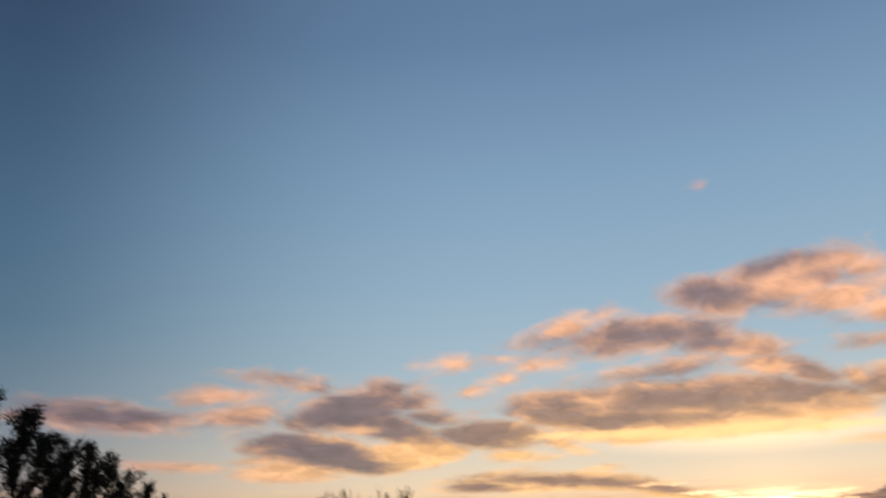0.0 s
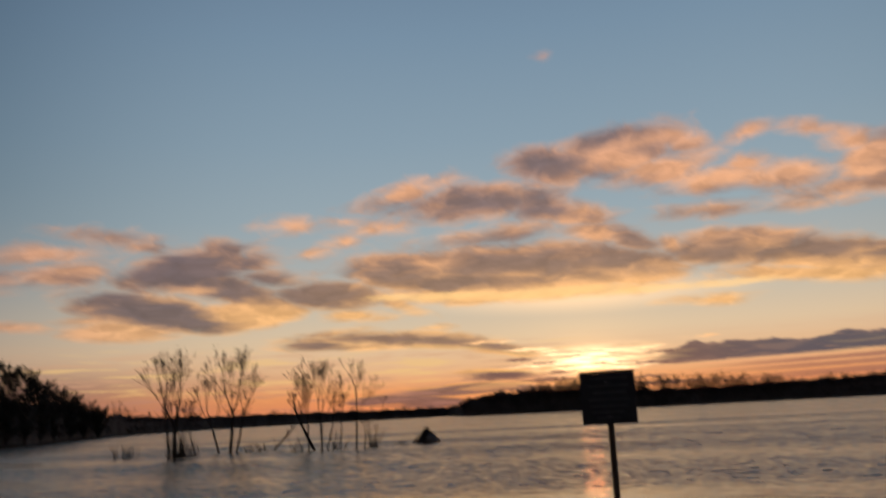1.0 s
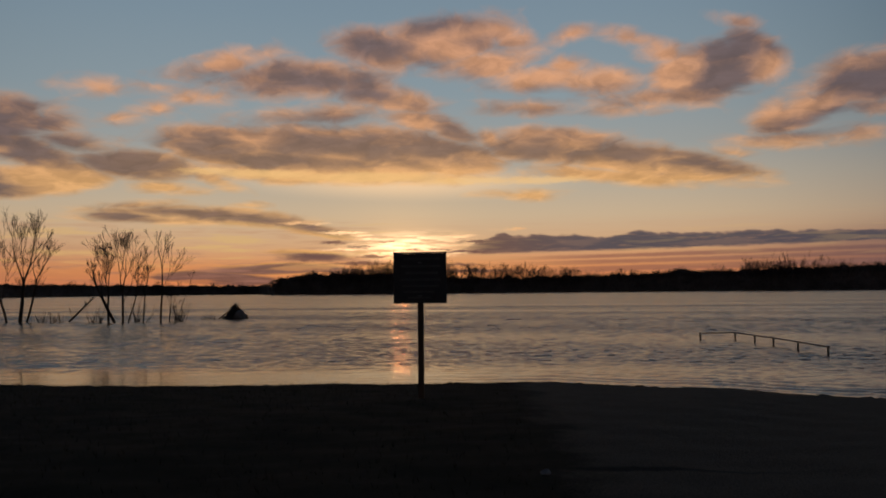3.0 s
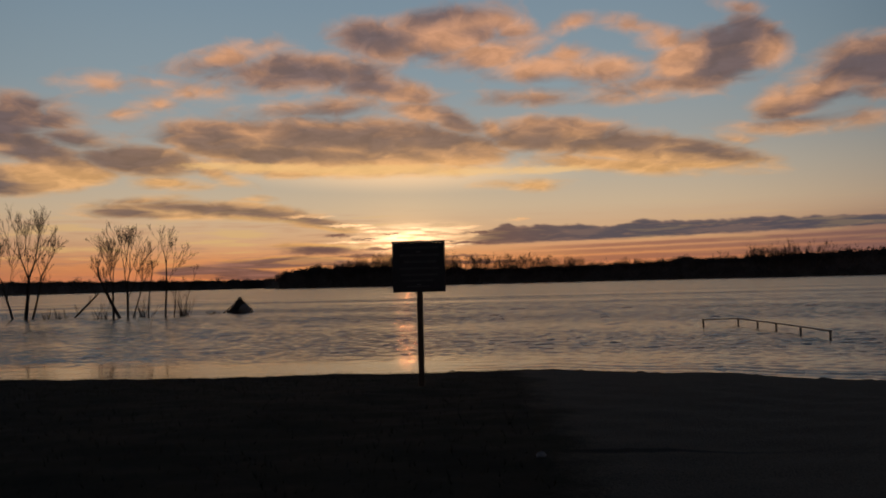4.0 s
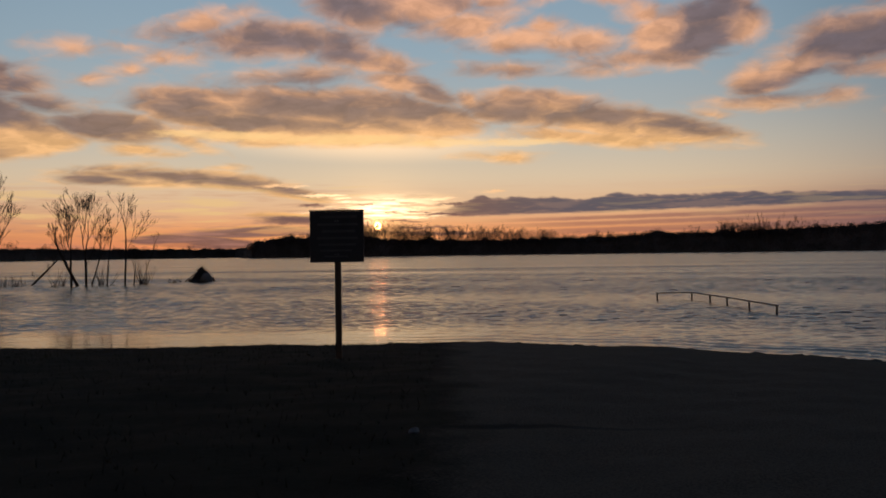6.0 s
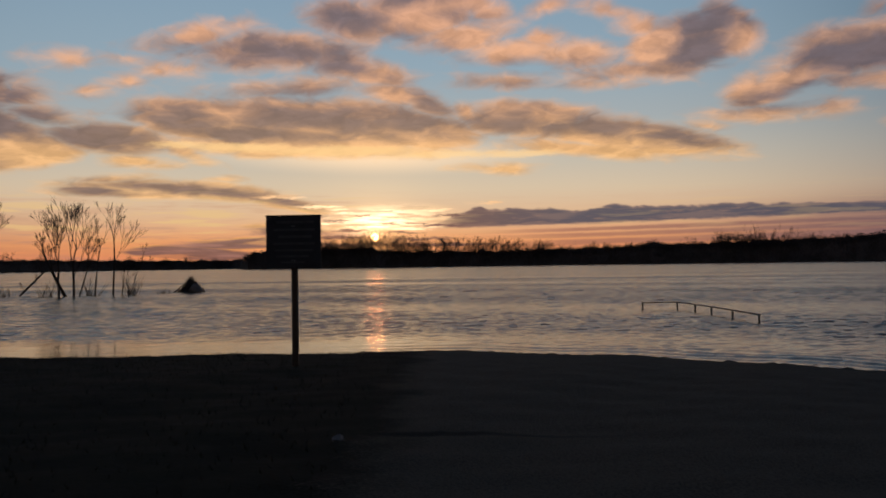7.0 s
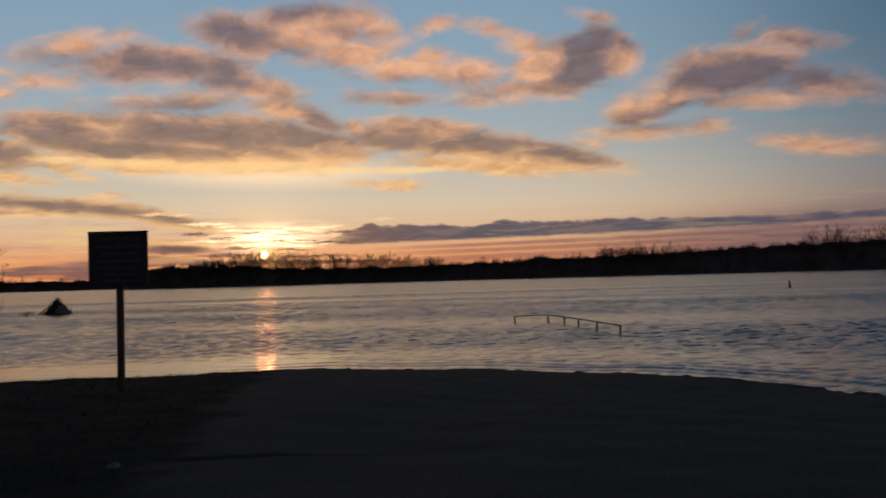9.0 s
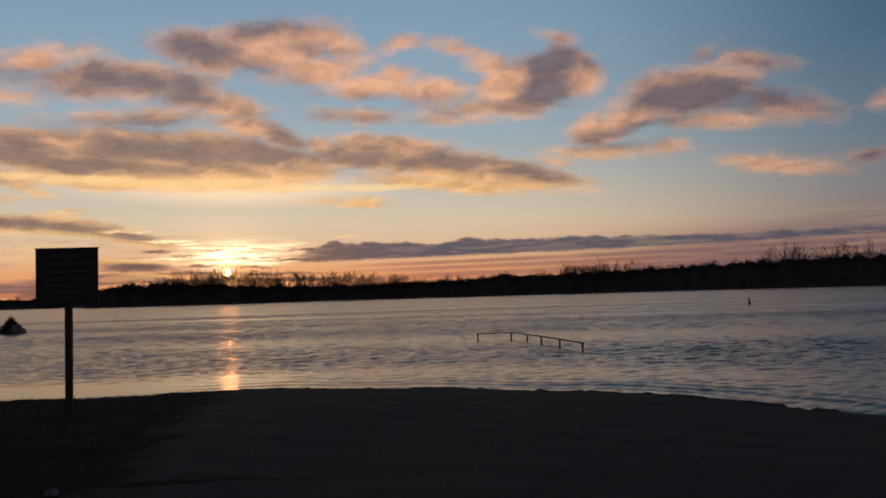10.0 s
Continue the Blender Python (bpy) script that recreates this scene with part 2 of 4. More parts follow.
LIT = [(0, lin(246, 150, 92)), (2.5, lin(255, 190, 112)), (5, lin(253, 198, 138)), (7, lin(252, 194, 128)), (10, lin(240, 178, 129)), (16, lin(238, 176, 136)), (26, lin(212, 160, 138)), (90, lin(90, 80, 90))]
LIT_SIDE = [(0, lin(196, 126, 110)), (4, lin(198, 146, 124)), (8, lin(200, 152, 130)), (16, lin(202, 156, 134)), (26, lin(170, 138, 130)), (90, lin(60, 60, 75))]
DARK = [(0, lin(120, 85, 82)), (3, lin(92, 84, 93)), (4.5, lin(112, 92, 92)), (6, lin(138, 110, 97)), (9, lin(134, 110, 98)), (13, lin(116, 102, 106)), (18, lin(108, 98, 106)), (90, lin(45, 48, 62))]
DARK_SIDE = [(0, lin(105, 86, 92)), (5, lin(86, 82, 93)), (10, lin(96, 88, 98)), (16, lin(94, 89, 100)), (90, lin(40, 44, 58))]
ramps = [ramp_node(wt, el01, [(e / 90, c) for e, c in r]) for r in (LIT, LIT_SIDE, DARK, DARK_SIDE)]
side2 = step_node(wt, toward, 0.985, 0.72)
lit = mix_node(wt, side2, ramps[0], ramps[1])
lit = mix_node(wt, 1.0, lit, step_node(wt, noise_node(wt, curl, 0.9, 4.0, 0.52).outputs["Fac"], 0.3, 0.7, 0.78, 1.17), "MULTIPLY")
dark_tone = mix_node(wt, step_node(wt, toward, 0.99, 0.89), ramps[2], ramps[3])
dark_tone = mix_node(wt, 1.0, dark_tone, step_node(wt, noise_node(wt, curl, 1.0, 5.0, 0.55).outputs["Fac"], 0.3, 0.7, 1.2, 0.84), "MULTIPLY")
cloud_tone = mix_node(wt, shade, lit, dark_tone)
near_sun = math_node(wt, "POWER", 2.71828, math_node(wt, "MULTIPLY", sun_ang, -0.7))
cloud_tone = mix_node(wt, 1.0, cloud_tone, mix_node(wt, near_sun, (0, 0, 0, 1), (2.6, 1.6, 0.75, 1)), "ADD")
cloud_tone = mix_node(wt, 1.0, cloud_tone, back, "MULTIPLY")
tone = mix_node(wt, math_node(wt, "MULTIPLY", cover, 0.93), clear, cloud_tone)

# the long low bank: a level base, a lumpy top that thins away from the sun, and thin stripes below it
lane = wt.nodes.new("ShaderNodeCombineXYZ")
wt.links.new(math_node(wt, "MULTIPLY", az, 0.42), lane.inputs[0])
wt.links.new(math_node(wt, "MULTIPLY", el_deg, 2.2), lane.inputs[1])
fray = math_node(wt, "SUBTRACT", noise_node(wt, lane.outputs[0], 1.6, 5.0, 0.6).outputs["Fac"], 0.5)
lump_at = wt.nodes.new("ShaderNodeCombineXYZ")
wt.links.new(math_node(wt, "MULTIPLY_ADD", el_deg, 0.5, az), lump_at.inputs[0])
lump = math_node(wt, "SUBTRACT", noise_node(wt, lump_at.outputs[0], 0.3, 3.0, 0.55).outputs["Fac"], 0.5)
base_el = math_node(wt, "MULTIPLY_ADD", math_node(wt, "SUBTRACT", az, 28.0), 0.0145, 2.45)
thick = math_node(wt, "MULTIPLY", step_node(wt, az, 22.0, 27.0), step_node(wt, az, 27.0, 66.0, 1.22, 0.48))
thick = math_node(wt, "MULTIPLY", thick, math_node(wt, "MULTIPLY_ADD", lump, 1.3, 1.0))
above = math_node(wt, "MULTIPLY_ADD", fray, 0.35, math_node(wt, "SUBTRACT", el_deg, base_el))
room = math_node(wt, "SUBTRACT", thick, above)
bank = math_node(wt, "MULTIPLY", step_node(wt, above, -0.08, 0.14), step_node(wt, room, -0.02, 0.16))
bank = math_node(wt, "MULTIPLY", bank, step_node(wt, az, 22.5, 26.0))
bank_tone = mix_node(wt, step_node(wt, az, 24.0, 34.0), lin(118, 92, 88), lin(84, 83, 96))
bank_tone = mix_node(wt, step_node(wt, room, 0.3, 0.02, 0.0, 0.35), bank_tone, lin(158, 128, 118))
bank_tone = mix_node(wt, step_node(wt, fray, 0.02, 0.2, 0.0, 0.3), bank_tone, lin(176, 134, 112))
tone = mix_node(wt, math_node(wt, "MULTIPLY", bank, 0.94), tone, bank_tone)
for drop, half, strength in ((-0.36, 0.10, 0.72), (-0.74, 0.13, 0.66), (-1.2, 0.2, 0.66)):
    off = math_node(wt, "ABSOLUTE", math_node(wt, "ADD", math_node(wt, "MULTIPLY_ADD", fray, 0.16, math_node(wt, "SUBTRACT", el_deg, base_el)), -drop))
    stripe = math_node(wt, "MULTIPLY", step_node(wt, off, half + 0.1, half * 0.4), step_node(wt, az, 25.0, 34.0, 0.0, strength))
    tone = mix_node(wt, stripe, tone, mix_node(wt, step_node(wt, az, 28.0, 60.0), lin(160, 106, 92), lin(112, 92, 98)))

# thin level streaks in the low sky towards the sun
low_at = wt.nodes.new("ShaderNodeCombineXYZ")
wt.links.new(math_node(wt, "MULTIPLY", az, 0.16), low_at.inputs[0])
wt.links.new(math_node(wt, "MULTIPLY", el_deg, 2.0), low_at.inputs[1])
level = noise_node(wt, low_at.outputs[0], 1.1, 5.0, 0.55).outputs["Fac"]
reach = math_node(wt, "MULTIPLY", step_node(wt, el_deg, 5.6, 3.2), step_node(wt, az_off, 3.0, -3.0, 0.25, 1.0))
tone = mix_node(wt, math_node(wt, "MULTIPLY", step_node(wt, level, 0.50, 0.64, 0.0, 0.6), reach), tone, mix_node(wt, step_node(wt, el_deg, 1.0, 3.2), lin(182, 128, 112), lin(216, 168, 134)))
tone = mix_node(wt, math_node(wt, "MULTIPLY", step_node(wt, level, 0.48, 0.36, 0.0, 0.55), reach), tone, mix_node(wt, step_node(wt, el_deg, 0.8, 2.6), lin(240, 150, 96), lin(246, 206, 138)))

# white-hot wisps and dark shreds round the sun
fine = wt.nodes.new("ShaderNodeCombineXYZ")
wt.links.new(math_node(wt, "MULTIPLY", az, 0.75), fine.inputs[0])
wt.links.new(math_node(wt, "MULTIPLY", el_deg, 2.6), fine.inputs[1])
sway = vec_node(wt, "MULTIPLY", vec_node(wt, "SUBTRACT", noise_node(wt, fine.outputs[0], 1.5, 4.0, 0.6).outputs["Color"], (0.5, 0.5, 0.5)), (1.8, 0.5, 0.0))
shred_at = vec_node(wt, "ADD", flat.outputs[0], sway)


def wisps(shapes):
    """Union of soft flat bodies (azimuth, elevation, half width, half height)."""
    global shred_at
    out = None
    for k, (a, e, half_w, half_h) in enumerate(shapes):
        m = wt.nodes.new("ShaderNodeMapping")
        m.vector_type = "TEXTURE"
        wt.links.new(shred_at, m.inputs["Vector"])
        m.inputs["Location"].default_value, m.inputs["Scale"].default_value = (a, e, 0), (half_w, half_h, 1)
        f = step_node(wt, vec_node(wt, "LENGTH", m.outputs[0]), 1.35, 0.35)
        out = f if out is None else math_node(wt, "MAXIMUM", out, f)
        if k % 5 == 4:
            shred_at = vec_node(wt, "MULTIPLY_ADD", out, (1e-6, 1e-6, 0.0), shred_at)
    shred_at = vec_node(wt, "MULTIPLY_ADD", out, (1e-6, 1e-6, 0.0), shred_at)
    return out


hot = wisps([(17.9, 3.6, 1.1, 0.18), (20.9, 3.45, 1.4, 0.30), (19.6, 3.0, 1.7, 0.24), (22.3, 3.05, 1.2, 0.18), (19.2, 2.6, 2.4, 0.15), (24.2, 3.6, 1.6, 0.14), (22.2, 2.45, 2.2, 0.14),
             (16.0, 3.9, 1.7, 0.12), (16.9, 3.25, 1.2, 0.13), (16.2, 2.8, 1.9, 0.09), (27.2, 4.05, 1.3, 0.12), (13.6, 4.55, 1.6, 0.14)])
streaks_at = wt.nodes.new("ShaderNodeCombineXYZ")
wt.links.new(math_node(wt, "MULTIPLY", az, 0.32), streaks_at.inputs[0])
wt.links.new(math_node(wt, "MULTIPLY", el_deg, 2.6), streaks_at.inputs[1])
streak = noise_node(wt, streaks_at.outputs[0], 1.25, 5.0, 0.6).outputs["Fac"]
hot = math_node(wt, "MAXIMUM", hot, math_node(wt, "MULTIPLY", strip(20.6, 3.05, 6.2, 1.25, 2), 1.2, clamp=True))
hot = math_node(wt, "MULTIPLY", hot, step_node(wt, streak, 0.40, 0.58, 0.12, 1.0))
ember = math_node(wt, "POWER", 2.71828, math_node(wt, "MULTIPLY", sun_ang, -0.26))
hot_tone = mix_node(wt, 1.0, mix_node(wt, ember, (0, 0, 0, 1), (2.8, 2.2, 1.4, 1)), lin(236, 172, 112), "ADD")
tone = mix_node(wt, math_node(wt, "MULTIPLY", hot, 0.9), tone, hot_tone)
gold = wisps([(17.5, 7.6, 6.0, 0.38), (24.5, 7.35, 4.0, 0.30), (11.0, 7.75, 4.2, 0.32), (29.5, 7.3, 3.2, 0.24), (7.4, 7.85, 2.2, 0.24)])
tone = mix_node(wt, math_node(wt, "MULTIPLY", gold, 0.62), tone, (1.2, 0.77, 0.33, 1))
shreds = wisps([(18.3, 2.3, 1.5, 0.09), (14.3, 2.25, 2.4, 0.28), (15.6, 3.25, 1.0, 0.12), (17.4, 2.95, 0.9, 0.08), (21.6, 2.15, 1.3, 0.07), (24.4, 2.6, 1.6, 0.09), (22.6, 2.75, 0.9, 0.05),
                (17.6, 1.85, 2.6, 0.13), (22.8, 1.7, 2.8, 0.11), (19.1, 3.28, 0.5, 0.05), (25.0, 3.25, 1.3, 0.08), (20.6, 2.75, 0.7, 0.04), (17.5, 1.35, 4.0, 0.16), (24.0, 1.3, 4.0, 0.14)])
shred_tone = mix_node(wt, 1.0, mix_node(wt, ember, (0, 0, 0, 1), (0.22, 0.07, 0.01, 1)), lin(104, 82, 84), "ADD")
tone = mix_node(wt, math_node(wt, "MULTIPLY", shreds, 0.85), tone, shred_tone)

# the sun's disc
aureole = math_node(wt, "POWER", 2.71828, math_node(wt, "MULTIPLY", sun_ang, -1.7))
tone = mix_node(wt, 1.0, tone, mix_node(wt, aureole, (0, 0, 0, 1), (1.1, 0.5, 0.14, 1)), "ADD")
disc = step_node(wt, sun_ang, 0.28, 0.19)
tone = mix_node(wt, 1.0, tone, mix_node(wt, disc, (0, 0, 0, 1), (13.0, 6.2, 2.3, 1)), "ADD")
bg = wt.nodes.new("ShaderNodeBackground")
wt.links.new(tone, bg.inputs[0])
bg.inputs[1].default_value = 0.85
wo = wt.nodes.new("ShaderNodeOutputWorld")
wt.links.new(bg.outputs[0], wo.inputs[0])

sun_data = bpy.data.lights.new("sun", "SUN")
sun_data.energy, sun_data.angle, sun_data.color = 0.02, radians(1.3), (1.0, 0.29, 0.09)
sun = new("sun", sun_data)
sun.matrix_world = look(tuple(sun_dir * 900), (0, 0, 0))

# ---- materials ----
def surface(name, dark_col, light_col, rough=0.85, scale=6.0, bump=0.3, fine=40.0, spec=0.3, metal=0.0, squash=(1, 1, 1), island=False):
    """A mottled surface: two tones mixed by coarse and fine noise, with a fine relief."""
    m = bpy.data.materials.new(name)
    m.use_nodes = True
    t = m.node_tree
    b = t.nodes["Principled BSDF"]
    co = t.nodes.new("ShaderNodeTexCoord")
    vec = vec_node(t, "MULTIPLY", co.outputs["Object"], squash)
    coarse = noise_node(t, vec, scale, 5.0, 0.6).outputs["Fac"]
    grain = noise_node(t, vec, fine, 4.0, 0.65).outputs["Fac"]
    fac = step_node(t, math_node(t, "MULTIPLY_ADD", grain, 0.5, math_node(t, "MULTIPLY", coarse, 0.5)), 0.32, 0.68)
    if island:
        geo = t.nodes.new("ShaderNodeNewGeometry")
        fac = math_node(t, "MULTIPLY_ADD", math_node(t, "SUBTRACT", geo.outputs["Random Per Island"], 0.5), 0.7, fac, clamp=True)
    else:
        info = t.nodes.new("ShaderNodeObjectInfo")
        fac = math_node(t, "MULTIPLY_ADD", math_node(t, "SUBTRACT", info.outputs["Random"], 0.5), 0.35, fac, clamp=True)
    t.links.new(mix_node(t, fac, (*dark_col, 1), (*light_col, 1)), b.inputs["Base Color"])
    plug(t, b.inputs["Roughness"], step_node(t, grain, 0.2, 0.8, rough - 0.12, min(1.0, rough + 0.1)))
    b.inputs["Specular IOR Level"].default_value, b.inputs["Metallic"].default_value = spec, metal
    if bump:
        bn = t.nodes.new("ShaderNodeBump")
        bn.inputs["Strength"].default_value, bn.inputs["Distance"].default_value = bump, 0.02
        t.links.new(math_node(t, "ADD", grain, coarse), bn.inputs["Height"])
        t.links.new(bn.outputs[0], b.inputs["Normal"])
    return m


bark = surface("wet_bark", (0.03, 0.022, 0.016), (0.09, 0.07, 0.055), 0.85, 4, 0.5, 30, squash=(1, 1, 0.3))
twig = surface("bare_twigs", (0.035, 0.025, 0.018), (0.085, 0.06, 0.045), 0.9, 1.0, 0, 8, island=True)
evergreen = surface("dusky_foliage", (0.035, 0.035, 0.025), (0.09, 0.085, 0.06), 0.95, 0.4, 0, 3, 0.15, island=True)
wood_far = surface("far_wood", (0.07, 0.058, 0.05), (0.16, 0.135, 0.12), 1.0, 0.1, 0, 0.8, 0.1, island=True)
post_wood = surface("weathered_post_wood", (0.07, 0.045, 0.03), (0.17, 0.115, 0.075), 0.8, 3, 0.4, 60, squash=(1, 1, 0.12))
board_paint = surface("dull_sign_paint", (0.03, 0.03, 0.032), (0.055, 0.055, 0.058), 0.6, 3, 0.1, 60, 0.4)
board_edge = surface("sign_edge_wood", (0.02, 0.016, 0.012), (0.04, 0.032, 0.025), 0.8, 5, 0.3, 80)
letter_paint = surface("faded_letter_paint", (0.075, 0.075, 0.074), (0.13, 0.13, 0.125), 0.6, 9, 0, 90, 0.3)
rail_wood = surface("grey_rail_timber", (0.17, 0.125, 0.09), (0.34, 0.27, 0.2), 0.75, 4, 0.3, 50)
steel = surface("galvanised_bolt", (0.2, 0.2, 0.2), (0.35, 0.35, 0.35), 0.45, 20, 0.1, 90, 0.5, 0.9)
pale_stone = surface("pale_stone", (0.16, 0.155, 0.15), (0.3, 0.29, 0.28), 0.8, 5, 0.3, 40)
clod_mat = surface("wet_mud_clod", (0.03, 0.024, 0.018), (0.07, 0.055, 0.04), 0.8, 6, 0.5, 40)
canvas_mat = surface("pale_mud_patch", (0.14, 0.12, 0.10), (0.3, 0.27, 0.24), 0.9, 2.0, 0.3, 20)
reed = surface("dead_reed_and_brush", (0.05, 0.035, 0.022), (0.13, 0.095, 0.06), 0.95, 1.5, 0, 10, 0.1, island=True)
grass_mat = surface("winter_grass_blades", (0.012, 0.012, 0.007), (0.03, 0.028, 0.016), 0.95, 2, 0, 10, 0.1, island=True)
buoy_paint = surface("dark_marker_paint", (0.05, 0.03, 0.025), (0.12, 0.07, 0.05), 0.6, 4, 0.1, 30)

# ---- shape of the land ----
WATER_Z = -0.69
NEAR_SHORE = [(-95, 60), (-60, 52), (-34, 40), (-18, 30), (-9, 24.6), (-2.5, 22.2), (1.2, 20.2), (3.8, 18.8), (6.3, 17.9), (9.6, 16.8), (11.9, 14.6), (13.7, 12.7), (14.7, 10.9),
              (15.5, 9.5), (15.8, 8.0), (16.0, 6.2), (15.7, 5.2), (15.9, 4.0), (16.8, -2), (20, -12), (34, -26), (80, -45), (190, -60)]
FAR_SHORE = [(90, 460), (76, 540), (62, 615), (50, 655), (38, 660), (25, 690), (14, 675), (11.6, 680), (11.2, 785), (10.6, 900), (4, 880), (-4, 720), (-9, 520), (-13, 350), (-15, 275), (-17.5, 236), (-20, 200), (-22, 150), (-26, 112), (-38, 90), (-50, 92)]
LAKE = np.array(NEAR_SHORE + [(r * math.sin(radians(a)), r * math.cos(radians(a))) for a, r in FAR_SHORE], float)


def smooth_ring(p, times):
    for _ in range(times):
        q = np.roll(p, -1, axis=0)
        p = np.stack([p * 0.75 + q * 0.25, p * 0.25 + q * 0.75], axis=1).reshape(-1, 2)
    return p


LAKE = smooth_ring(LAKE, 2)


def inland(x, y):
    """Metres from the lake's edge: above zero on land, below on the water."""
    x, y = np.asarray(x, float), np.asarray(y, float)
    best = np.full(x.shape, 1e9)
    inside = np.zeros(x.shape, bool)
    for (ax, ay), (bx, by) in zip(LAKE, np.roll(LAKE, -1, axis=0)):
        ex, ey = bx - ax, by - ay
        k = np.clip(((x - ax) * ex + (y - ay) * ey) / (ex * ex + ey * ey + 1e-12), 0, 1)
        best = np.minimum(best, (x - ax - k * ex) ** 2 + (y - ay - k * ey) ** 2)
        if ay != by:
            cross = (ay > y) != (by > y)
            inside ^= cross & (x < ax + (y - ay) / (by - ay) * ex)
    return np.where(inside, -1, 1) * np.sqrt(best)


def ripple_noise(x, y, seed, waves, spread=math.pi, heading=0.0):
    """A sum of plain waves, (length, height) each, with seeded headings and phases."""
    rng = np.random.default_rng(seed)
    z = np.zeros_like(x)
    for length, height in waves:
        a = heading + rng.uniform(-spread, spread)
        z += height * np.sin((x * math.cos(a) + y * math.sin(a)) * 2 * math.pi / length + rng.uniform(0, 6.28))
    return z


def land_z(x, y):
    x, y = np.asarray(x, float), np.asarray(y, float)
    s = inland(x, y)
    near = np.exp(-np.hypot(x - 6, y - 8) / 60)
    s = s + near * ripple_noise(x, y, 5, [(3.1, .10), (1.7, .08), (0.9, .05), (0.55, .035), (5.3, .12)])
    up = 0.75 * np.tanh(np.clip(s, 0, None) / 7.0) + 0.02 * np.clip(s - 40, 0, 120)
    down = np.clip(s, -22, 0) * 0.11
    rough = near * np.clip(s, 0, 1) * ripple_noise(x, y, 9, [(2.3, .012), (1.1, .008), (0.6, .006), (4.1, .02)])
    return WATER_Z + np.where(s > 0, up + rough, down)


def ground_at(x, y):
    return float(land_z(np.array([x]), np.array([y]))[0])


def sheet(name, X, Y, Z, material, keep=None):
    """A mesh over a grid of rows and columns."""
    rows, cols = X.shape
    verts = np.stack([X.ravel(), Y.ravel(), Z.ravel()], 1)
    i = np.arange(rows * cols).reshape(rows, cols)
    quads = np.stack([i[:-1, :-1], i[:-1, 1:], i[1:, 1:], i[1:, :-1]], -1).reshape(-1, 4)
    if keep is not None:
        quads = quads[keep.ravel()[quads].any(1)]
    me = bpy.data.meshes.new(name)
    me.vertices.add(len(verts))
    me.vertices.foreach_set("co", verts.ravel())
    me.loops.add(quads.size)
    me.loops.foreach_set("vertex_index", quads.ravel())
    me.polygons.add(len(quads))
    me.polygons.foreach_set("loop_start", np.arange(0, quads.size, 4))
    me.polygons.foreach_set("use_smooth", np.ones(len(quads), bool))
    me.update(calc_edges=True)
    me.validate()
    me.materials.append(material)
    return new(name, me)


# ground: one sheet, rings round the viewpoint, out to the horizon
ga = np.radians(np.concatenate([np.linspace(-40, 100, 421), np.linspace(101.5, 318.5, 110)]))
ga = np.append(ga, ga[0] + 2 * math.pi)
gr = np.concatenate([np.linspace(0.05, 30, 150), np.geomspace(30.5, 700, 110), np.geomspace(740, 4600, 12)])
A, R = np.meshgrid(ga, gr)
GX, GY = R * np.sin(A), R * np.cos(A)

gm = bpy.data.materials.new("grass_and_gravel")
gm.use_nodes = True
t = gm.node_tree
b = t.nodes["Principled BSDF"]
pos = t.nodes.new("ShaderNodeTexCoord").outputs["Object"]
ps = t.nodes.new("ShaderNodeSeparateXYZ")
t.links.new(pos, ps.inputs[0])
patch = noise_node(t, pos, 0.9, 5.0, 0.6).outputs["Fac"]
speck = noise_node(t, pos, 38.0, 4.0, 0.7).outputs["Fac"]
pebble = t.nodes.new("ShaderNodeTexVoronoi")
t.links.new(pos, pebble.inputs["Vector"])
pebble.inputs["Scale"].default_value = 45
# the gravel ramp lies beyond a line that runs down to the water
edge_x = math_node(t, "MULTIPLY_ADD", ps.outputs[1], 0.468, 1.85)
over = math_node(t, "SUBTRACT", ps.outputs[0], math_node(t, "MULTIPLY_ADD", math_node(t, "SUBTRACT", patch, 0.5), 1.6, edge_x))
gravel = step_node(t, math_node(t, "MULTIPLY_ADD", math_node(t, "SUBTRACT", speck, 0.5), 0.9, over), -0.3, 0.45)
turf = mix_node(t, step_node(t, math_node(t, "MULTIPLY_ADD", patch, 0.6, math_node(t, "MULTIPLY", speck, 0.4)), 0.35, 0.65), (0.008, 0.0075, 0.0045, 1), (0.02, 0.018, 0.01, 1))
grit = mix_node(t, step_node(t, math_node(t, "MULTIPLY_ADD", patch, 0.45, math_node(t, "MULTIPLY", pebble.outputs["Distance"], 0.8)), 0.3, 0.75), (0.070, 0.052, 0.038, 1), (0.118, 0.090, 0.066, 1))
# wet wheel rut across the gravel
rut_off = math_node(t, "ABSOLUTE", math_node(t, "SUBTRACT", math_node(t, "MULTIPLY_ADD", ps.outputs[0], -0.42, 5.68), math_node(t, "MULTIPLY_ADD", math_node(t, "SUBTRACT", patch, 0.5), 0.5, ps.outputs[1])))
rut = math_node(t, "MULTIPLY", step_node(t, rut_off, 0.13, 0.02), math_node(t, "MULTIPLY", step_node(t, ps.outputs[0], 3.5, 3.8), step_node(t, ps.outputs[0], 6.4, 4.2)))
grit = mix_node(t, math_node(t, "MULTIPLY", rut, 0.8), grit, (0.012, 0.011, 0.01, 1))
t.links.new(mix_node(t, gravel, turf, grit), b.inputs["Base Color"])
b.inputs["Roughness"].default_value, b.inputs["Specular IOR Level"].default_value = 1.0, 0.1
bn = t.nodes.new("ShaderNodeBump")
bn.inputs["Strength"].default_value, bn.inputs["Distance"].default_value = 0.5, 0.015
t.links.new(math_node(t, "ADD", speck, pebble.outputs["Distance"]), bn.inputs["Height"])
t.links.new(bn.outputs[0], b.inputs["Normal"])
